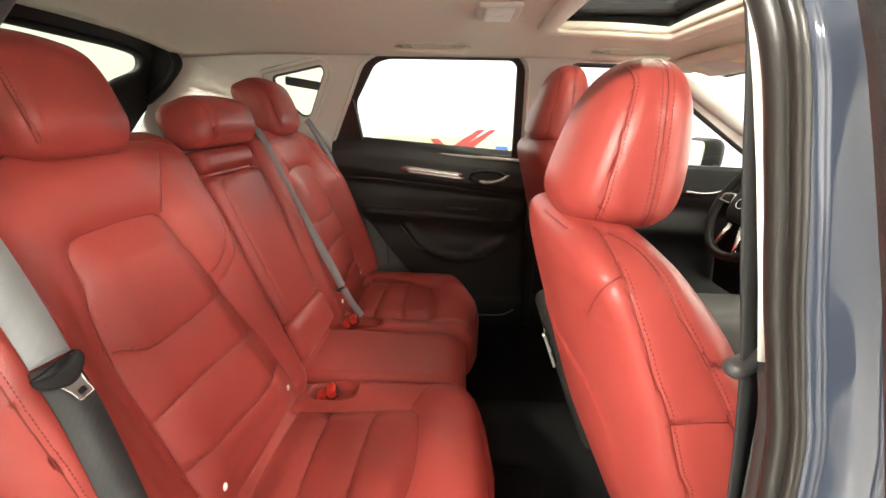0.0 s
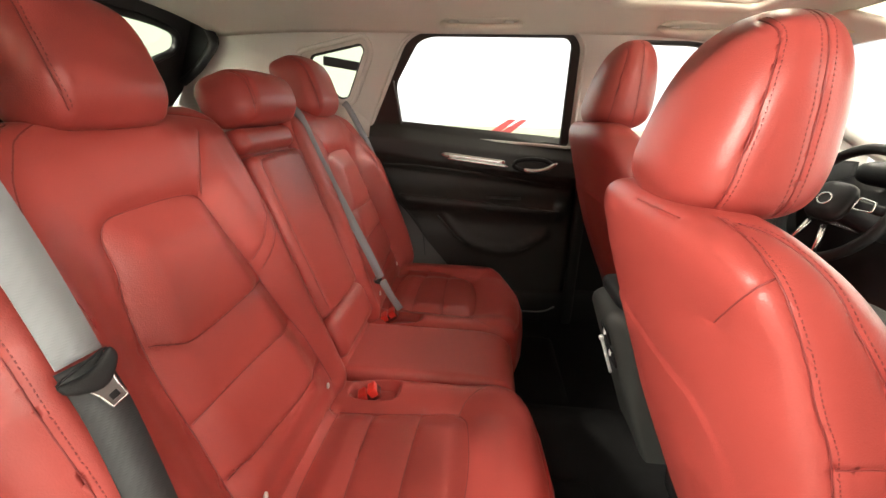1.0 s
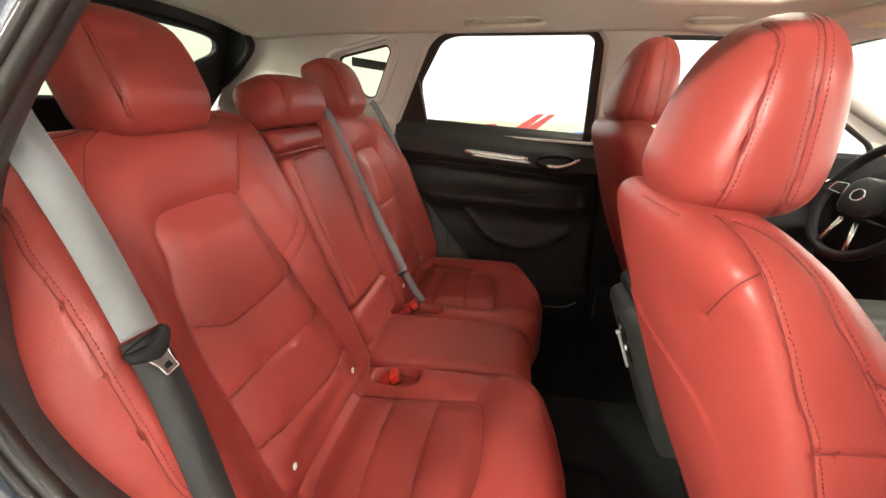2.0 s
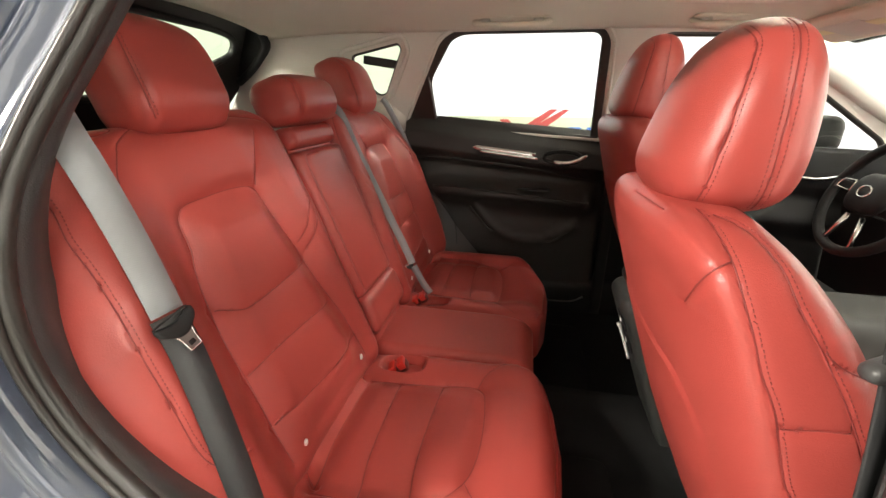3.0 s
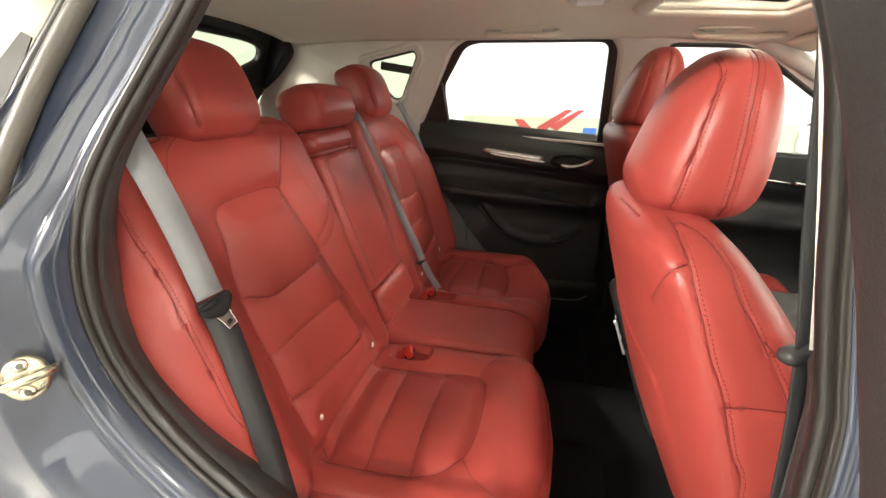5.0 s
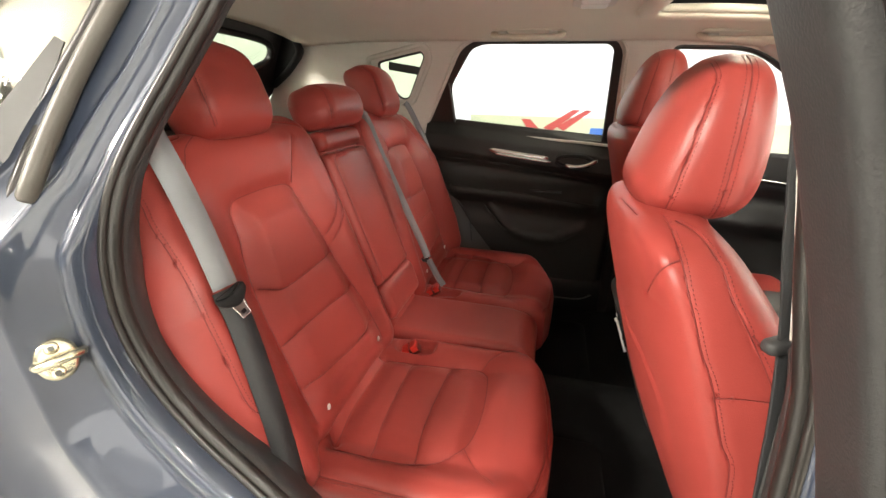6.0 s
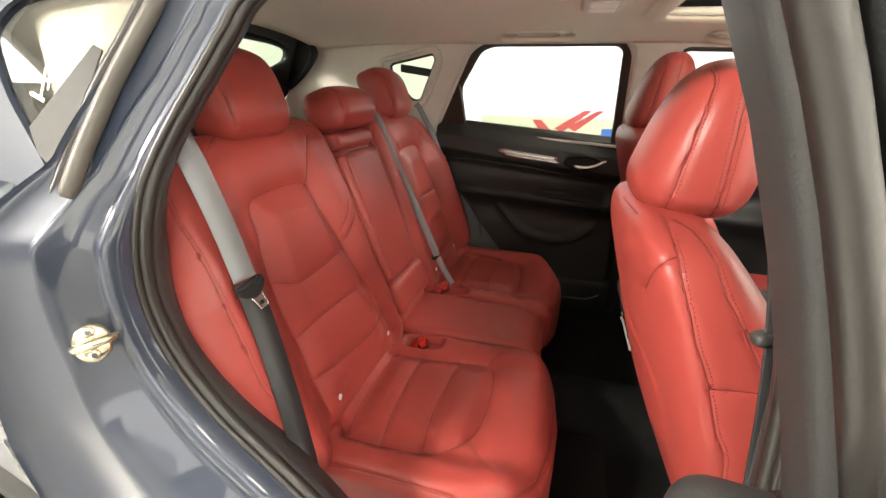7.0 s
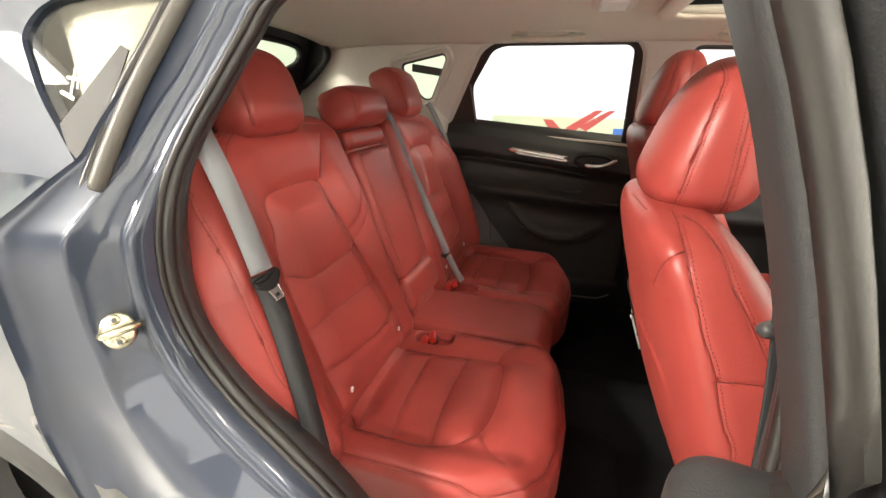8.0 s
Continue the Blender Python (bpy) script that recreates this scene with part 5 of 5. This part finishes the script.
def opening_frames():
    p = OPEN_LINE
    m = len(p)
    mid = np.array((0.3, -0.75, 0.95))
    res = []
    for i in range(m):
        t = p[(i + 1) % m] - p[i - 1]
        t /= np.linalg.norm(t)
        # outward, lying in the side of the body
        out = np.cross(t, (0, 1, 0))
        out /= np.linalg.norm(out)
        if out @ (p[i] - mid) < 0:
            out = -out
        res.append([p[i], out, t])
    # even out the turning of the outward direction
    flat = np.array([r[1] for r in res])
    for r, k in zip(res, range(m)):
        mean = sum(flat[(k + j) % m] for j in range(-5, 6))
        r[1] = mean / np.linalg.norm(mean)
    return res


OF = opening_frames()
seal = thing("door_seal", (0.3, -0.80, 0.42), "black rubber weatherstrip round the rear door opening", "weatherstrip")
part("lip", *tube([p - o * 0.001 for p, o, t in OF], 0.010, 10, True, (1, 1), (0, 1, 0)), RUBBER, seal)
part("bulb", *tube([p + o * 0.002 + np.array((0, -0.012, 0)) for p, o, t in OF], 0.0055, 10, True, (1, 1), (0, 1, 0)), RUBBER, seal, "round outer bulb")
# dark inner trim behind the seal
rows = []
for p, o, t in OF + OF[:1]:
    inn = p - o * 0.004
    kk = 0.35 if (p[0] > 0.5 and p[2] > 1.06) else 1.0
    rows.append([inn + np.array((0, d * kk, 0)) - o * k * kk for d, k in ((0.0, 0.0), (0.012, 0.003), (0.024, 0.0), (0.04, -0.012), (0.07, -0.04))])
v, f = sheet(rows)
part("scuff_trim", v, f, TRIM, car, "charcoal trim inside the door opening")
# painted jamb: flange, step, striker face, outer edge
PROFILE = [(0.0, 0.004), (0.003, -0.012), (0.005, -0.030), (0.009, -0.040), (0.014, -0.045), (0.020, -0.047), (0.025, -0.045), (0.029, -0.043), (0.033, -0.046), (0.048, -0.062), (0.062, -0.079), (0.066, -0.087), (0.070, -0.091), (0.074, -0.089), (0.079, -0.082), (0.084, -0.079), (0.090, -0.080), (0.11, -0.088), (0.142, -0.097), (0.150, -0.103), (0.157, -0.107), (0.162, -0.113), (0.165, -0.126)]
rows = []
for p, o, t in OF + OF[:1]:
    x, y, z = p
    grow = 1.0 + (0.2 * np.clip((1.0 - z) / 0.1, 0, 1) + 0.85 * np.clip((0.94 - z) / 0.16, 0, 1)) * np.clip((0.25 - x) / 0.25, 0, 1)
    slim = float(np.interp(z, [1.09, 1.17, 1.28], [1.0, 0.58, 0.52])) if x < 0.4 else 0.5
    flat = float(np.interp(z, [1.09, 1.17, 1.28], [1.0, 0.8, 0.55])) if x < 0.4 else float(np.interp(z, [1.15, 1.42], [0.9, 0.55]))
    ledge = 0.013 * float(np.clip((0.888 - z) / 0.014, 0, 1)) * (1.0 if x < 0.3 else 0.0)
    rows.append([p + o * ((a if a < 0.015 else 0.015 + (a - 0.015) * grow) * slim) + np.array((0, b * slim * flat - ledge * float(np.clip((a - 0.036) / 0.006, 0, 1) * np.clip((0.064 - a) / 0.004, 0, 1)) + 0.6 * ledge * float(np.clip((a - 0.092) / 0.006, 0, 1) * np.clip((0.145 - a) / 0.006, 0, 1)), 0)) for a, b in PROFILE])
v, f = sheet(rows)
jamb = part("door_jamb", v, f, PAINT, car, "blue-grey painted door jamb")
EDGE = [r[-1] for r in rows]

# striker
stk = thing("door_striker", (-0.15, -0.86, 0.93), "zinc-plated striker loop bolted to the jamb", "door striker")
face_n = Vector((0.78, -0.52, 0.34)).normalized()
face_h = Vector((0, 0, 1)).cross(face_n).normalized()
face_v = face_n.cross(face_h)
on_face = lambda a, b, d: tuple(Vector((-0.140, -0.868, 0.960)) + face_h * a + face_v * b + face_n * d)
v, f = softbox((0.0215, 0.026, 0.012), (0.021, 0.0255, 0.002), 0.003)
part("plate", [on_face(a, b, d - 0.004) for a, b, d in v], f, STEEL, stk)
part("loop", *tube(smooth_line([on_face(-0.021, -0.002, 0.0), on_face(-0.017, -0.002, 0.022), on_face(-0.004, 0.0, 0.030), on_face(0.012, 0.002, 0.030), on_face(0.024, 0.003, 0.022), on_face(0.026, 0.003, 0.0)], 6), 0.0055, 10), STEEL, stk, "steel loop")
for b in (-0.0155, 0.0155):
    v, f = softbox((0.0075, 0.0075, 0.004), (0.007, 0.007, 0.002), 0.0015)
    part("screw", [on_face(p[0] - 0.002, p[1] + b, p[2] + 0.009) for p in v], f, STEEL, stk, "screw head")
    v, f = softbox((0.0035, 0.0035, 0.001), (0.0033, 0.0033, 0.0008), 0.001)
    part("screw_socket", [on_face(p[0] - 0.002, p[1] + b, p[2] + 0.0125) for p in v], f, GREY, stk, "dark screw socket")

# outer rear quarter with wheel arch
AX, AZ, AR = -0.56, 0.36, 0.40
qy = lambda x, z: float(np.interp(z, [0.5, 0.75, 0.95, 1.05, 1.10, 1.135, 1.16], [-0.90, -0.912, -0.928, -0.922, -0.905, -0.868, -0.825])) + 0.05 * max(0, (-0.6 - x)) ** 1.5
edge = np.array([e for e in EDGE])
zrow = np.linspace(0.55, 1.16, 34)
rear_edge = [e for e in edge if e[0] < 0.1 and 0.5 < e[2] < 1.2]
rear_edge.sort(key=lambda e: e[2])
re_z = np.array([e[2] for e in rear_edge])
re_x = np.array([e[0] for e in rear_edge])
re_y = np.array([e[1] for e in rear_edge])
rows = []
for z in zrow:
    x0, y0 = float(np.interp(z, re_z, re_x)), float(np.interp(z, re_z, re_y))
    d2 = AR * AR - (z - AZ) ** 2
    x1 = AX + math.sqrt(d2) if d2 > 0 else -1.25
    x1 = min(x1, x0 - 0.01)
    r = []
    for t in np.linspace(0, 1, 26):
        x = x0 + (x1 - x0) * t
        k = min(1, (x0 - x) / 0.05)
        r.append((x, y0 * (1 - k) + qy(x, z) * k, z))
    rows.append(r)
v, f = sheet(rows)
part("rear_quarter", v, f, PAINT, car, "blue-grey rear quarter panel")
# arch above the wheel
arc = [(AX + AR * math.cos(w), AZ + AR * math.sin(w)) for w in np.linspace(-0.3, math.pi + 0.3, 40)]
v, f = sheet([[(x + (x - AX) * k, -0.895 - b, z + (z - AZ) * k) for k, b in ((-0.02, -0.04), (0.0, 0.0), (0.04, 0.014), (0.12, 0.012), (0.15, 0.0), (0.15, -0.03))] for x, z in arc])
part("arch_cladding", v, f, GREY, car, "grey plastic wheel-arch cladding")
tw = np.linspace(0, 2 * math.pi, 72, endpoint=False)
tp = [(0.24, -0.79), (0.30, -0.905), (0.345, -0.905), (0.36, -0.88), (0.362, -0.80), (0.36, -0.70), (0.30, -0.68)]
rows = [[(AX + r * math.cos(w), y, AZ + r * math.sin(w)) for r, y in tp] for w in list(tw) + [tw[0]]]
v, f = sheet(rows)
tyre = part("tyre", v, f, TYRE, car, "black rear tyre")
blocks = []
for w in np.linspace(0, 2 * math.pi, 80, endpoint=False):
    for y in (-0.87, -0.82, -0.77):
        b = box((0.355, y - 0.02, -0.010), (0.369, y + 0.02, 0.010), 0.002, 0.02)
        cw, sw = math.cos(w), math.sin(w)
        bv = np.array([(AX + p[0] * cw - p[2] * sw, p[1], AZ + p[0] * sw + p[2] * cw) for p in b[0]])
        blocks.append((bv, b[1]))
part("tread", *join(*blocks), TYRE, tyre, "tread blocks", smooth=False)

# upper quarter: pillar skin with the quarter glass
qs = lambda u, w, d: (u, -(0.845 - 0.50 * (w - 1.10)) + d, w)
QG = rounded([(-0.205, 1.158), (-0.10, 1.40), (-0.115, 1.425), (-0.378, 1.402), (-0.415, 1.357), (-0.34, 1.268), (-0.272, 1.214)], [0.015, 0.02, 0.03, 0.03, 0.03, 0.06, 0.06], 5)
outer = [(-1.05, 1.145), (-0.20, 1.145), (-0.155, 1.265), (-0.104, 1.396), (-0.05, 1.50), (0.1, 1.55), (-0.75, 1.55)]
v, f = plate([outer, QG], qs, 0.03)
part("rear_pillar_skin", v, f, PAINT, car, "blue-grey upper rear pillar", smooth=False)
v, f = plate([QG], lambda u, w, d: (u, qs(u, w, d)[1] + 0.008, w), 0.004)
g = part("quarter_window", v, f, GLASS_SMOKED, car, "rear quarter glass", smooth=False)
g.visible_shadow = False
mold = smooth_line([(-0.154, -0.839, 1.151), (-0.147, -0.823, 1.185), (-0.140, -0.805, 1.220), (-0.122, -0.773, 1.283), (-0.098, -0.745, 1.340), (-0.077, -0.720, 1.389), (-0.052, -0.692, 1.445)], 6)
part("glass_molding", *tube(mold, [0.007, 0.010] + [0.011] * (len(mold) - 2), 10), MOLDING, car, "tan-grey rubber edge moulding")
part("glass_seal", *tube(smooth_line([(-0.187, -0.833, 1.147), (-0.172, -0.798, 1.218), (-0.154, -0.766, 1.283), (-0.129, -0.736, 1.341), (-0.108, -0.711, 1.392), (-0.082, -0.682, 1.450)], 6), 0.008, 8), RUBBER, car, "black glass seal")
# dark sheet and marker strokes on the quarter glass
on_glass = lambda off: lambda u, w, d: (u, qs(u, w, d)[1] + off, w)
v, f = plate([[(-0.190, 1.335), (-0.172, 1.328), (-0.196, 1.170), (-0.245, 1.196), (-0.272, 1.228)]], on_glass(-0.004), 0.002)
part("dark_sheet_on_glass", v, f, DARK_SHEET, car, "dark five-sided sheet on the quarter glass", smooth=False)
for (u, w), (u2, w2), k in (((-0.292, 1.292), (-0.262, 1.288), 0.004), ((-0.280, 1.306), (-0.276, 1.262), 0.004), ((-0.298, 1.272), (-0.268, 1.262), 0.005), ((-0.270, 1.300), (-0.266, 1.276), 0.003)):
    t = Vector((u2 - u, w2 - w)).normalized()
    nn = Vector((-t.y, t.x)) * k / 2
    v, f = plate([[(u - nn.x, w - nn.y), (u2 - nn.x, w2 - nn.y), (u2 + nn.x, w2 + nn.y), (u + nn.x, w + nn.y)]], on_glass(0.004), 0.001)
    part("marker_bar", v, f, WHITE, car, "white marker stroke", smooth=False)
# near interior pillar trim (pale) behind the seal
v, f = plate([[(-0.80, 1.02), (-0.30, 1.05), (-0.26, 1.22), (-0.10, 1.44), (0.0, 1.47), (-0.45, 1.478), (-0.80, 1.445)]], lambda u, w, d: (u, min(-(float(side_y(w)) - 0.045 + d), qs(u, w, 0)[1] + 0.035), w), 0.02)
part("pillar_trim", v, f, PILLAR, car, "pale beige rear pillar trim", smooth=False)

# ---- centre pillar ----
def pillar_sheet(pairs, material, name, label, thick=0.006):
    """pairs: (left point, right point) from top to bottom."""
    rows = [[np.array(a) * (1 - t) + np.array(b) * t for t in np.linspace(0, 1, 6)] for a, b in pairs]
    v, f = sheet(rows, thick, (1, -0.3, 0))
    return part(name, v, f, material, car, label)


E_LINE = [(0.575, -0.69, 1.45), (0.607, -0.755, 1.332), (0.619, -0.76, 1.283), (0.634, -0.762, 1.225), (0.655, -0.765, 1.136), (0.669, -0.768, 1.068)]
pillar_sheet([((a[0] - 0.006, a[1], a[2]), (a[0] + 0.058, a[1] + 0.072, a[2])) for a in E_LINE], PILLAR, "upper_pillar_trim", "pale upper centre-pillar trim")
pillar_sheet([((a[0] + 0.058, a[1] + 0.072, a[2]), (a[0] + 0.20, a[1] + 0.085, a[2])) for a in E_LINE], PILLAR, "upper_pillar_trim", "pale upper centre-pillar trim")
LOW = [(0.667, -0.772, 1.066), (0.674, -0.772, 1.0), (0.684, -0.775, 0.85), (0.70, -0.785, 0.45)]
pillar_sheet([(a, (a[0] + 0.055, a[1] + 0.068, a[2])) for a in LOW], TRIM, "lower_pillar_trim", "charcoal lower centre-pillar trim")
pillar_sheet([((a[0] + 0.055, a[1] + 0.068, a[2]), (a[0] + 0.18, a[1] + 0.075, a[2])) for a in LOW], TRIM, "lower_pillar_trim", "charcoal lower centre-pillar trim")
front_belt = thing("seat_belt", (0.68, -0.72, 0.6), "black front seat belt hanging on the centre pillar", "seat belt", "seat belts")
line = smooth_line([(0.612, -0.70, 1.39), (0.625, -0.73, 1.335), (0.650, -0.73, 1.222), (0.665, -0.73, 1.15), (0.684, -0.73, 1.068), (0.701, -0.73, 0.968), (0.711, -0.73, 0.889), (0.735, -0.73, 0.70), (0.76, -0.73, 0.5)], 8)
part("webbing", *ribbon(line, (1, 0.78, 0), 0.047), WEB_BLACK_SHADED, front_belt, "black ribbed webbing")
v, f = softbox((0.030, 0.010, 0.0085), (0.009, 0.008, 0.008), 0.003)
mm = pose(0.684, -0.735, 1.048, 0, -8, 24)
part("tongue_grip", np.array([mm @ Vector(q) for q in v]), f, TRIM, front_belt, "grey plastic tongue grip")

# ---- the open near rear door ----
near_door = thing("rear_door", (0.76, -0.90, 0.40), "open rear door with black trim and window frame", "door")
SWING = Matrix.Translation((0.770, -0.90, 0)) @ Matrix.Rotation(radians(84), 4, "Z") @ Matrix.Translation((-0.76, 0.90, 0))


def swung(a, b):
    a, b = mirror((np.asarray(a), b), 1)
    return np.array([SWING @ Vector(p) for p in a]), b


door_trim(near_door, swung, 0.70)
# window frame of the open door: broad grained front post with rounded edges, top rail and rear post
def tuck(z):
    """How far the door's side stays inside its leaning plane below the belt line."""
    return float(np.interp(z, [0.8, 1.0, 1.05, 1.1, 1.2, 1.27], [0.085, 0.040, 0.030, 0.021, 0.007, 0.0]))


def post(line, width, depth, name, label, material=TRIM, inset=0.0):
    """A rounded bar along (x, z) points on the door's side plane, before the swing."""
    pts = smooth_line(line, 6)
    v, f = [], []
    ring = rounded([(-width / 2, -depth / 2), (width / 2, -depth / 2), (width / 2, depth / 2), (-width / 2, depth / 2)], 0.012, 4)
    m = len(ring)
    for i, (x, z) in enumerate(pts):
        t = pts[min(i + 1, len(pts) - 1)] - pts[max(i - 1, 0)]
        t = t / np.linalg.norm(t)
        nx, nz = t[1], -t[0]
        for a, b in ring:
            zz = z + nz * a
            v.append((x + nx * a, 0.765 - 0.453 * (zz - 1.13) - tuck(zz) - 0.035 + inset + depth / 2 + b, zz))
    for i in range(len(pts) - 1):
        for k in range(m):
            f.append((i * m + k, i * m + (k + 1) % m, (i + 1) * m + (k + 1) % m, (i + 1) * m + k))
    f += [tuple(reversed(range(m))), tuple((len(pts) - 1) * m + k for k in range(m))]
    return part(name, *swung(np.array(v), f), material, near_door, label)


post([(0.669, 0.80), (0.668, 1.03), (0.668, 1.15), (0.667, 1.30), (0.662, 1.44)], 0.066, 0.07, "front_post", "black grained window post")
post([(0.628, 0.85), (0.627, 1.03), (0.627, 1.15), (0.625, 1.30), (0.620, 1.44)], 0.036, 0.04, "glass_channel", "black rubber glass channel", BLACK, 0.018)
part("channel_lip", *swung(*tube([(0.620 - 0.02 * (z - 1.05), float(side_y(z)) - tuck(z) - 0.021, z) for z in np.linspace(1.05, 1.45, 10)], 0.0035, 8)), MOLDING, near_door, "pale channel lip")
v, f = softbox((0.26, 0.05, 0.045), (0.04, 0.035, 0.03), 0.012)
part("upper_pad", *swung(v + np.array((0.45, 0.720, 0.998)), f), TRIM, near_door, "charcoal padded door shoulder")
post([(0.66, 1.455), (0.40, 1.472), (0.13, 1.458), (0.06, 1.42)], 0.05, 0.05, "top_rail", "black window top rail")
post([(0.075, 1.44), (0.0, 1.32), (-0.07, 1.20), (-0.10, 1.13)], 0.06, 0.05, "rear_post", "black rear window post")
part("window_seal", *swung(*tube([(0.603, float(side_y(z)) - tuck(z) - 0.028, z) for z in np.linspace(1.09, 1.45, 10)], 0.009, 8)), RUBBER, near_door, "grey window seal")
v, f = plate([rounded([(-0.06, 1.12), (0.62, 1.10), (0.62, 1.44), (0.10, 1.445)], 0.02, 3)], to_side(1, 0.02), 0.004)
v, f = swung(v, f)
part("window_glass", v, f, GLASS, near_door, "door glass", smooth=False).visible_shadow = False
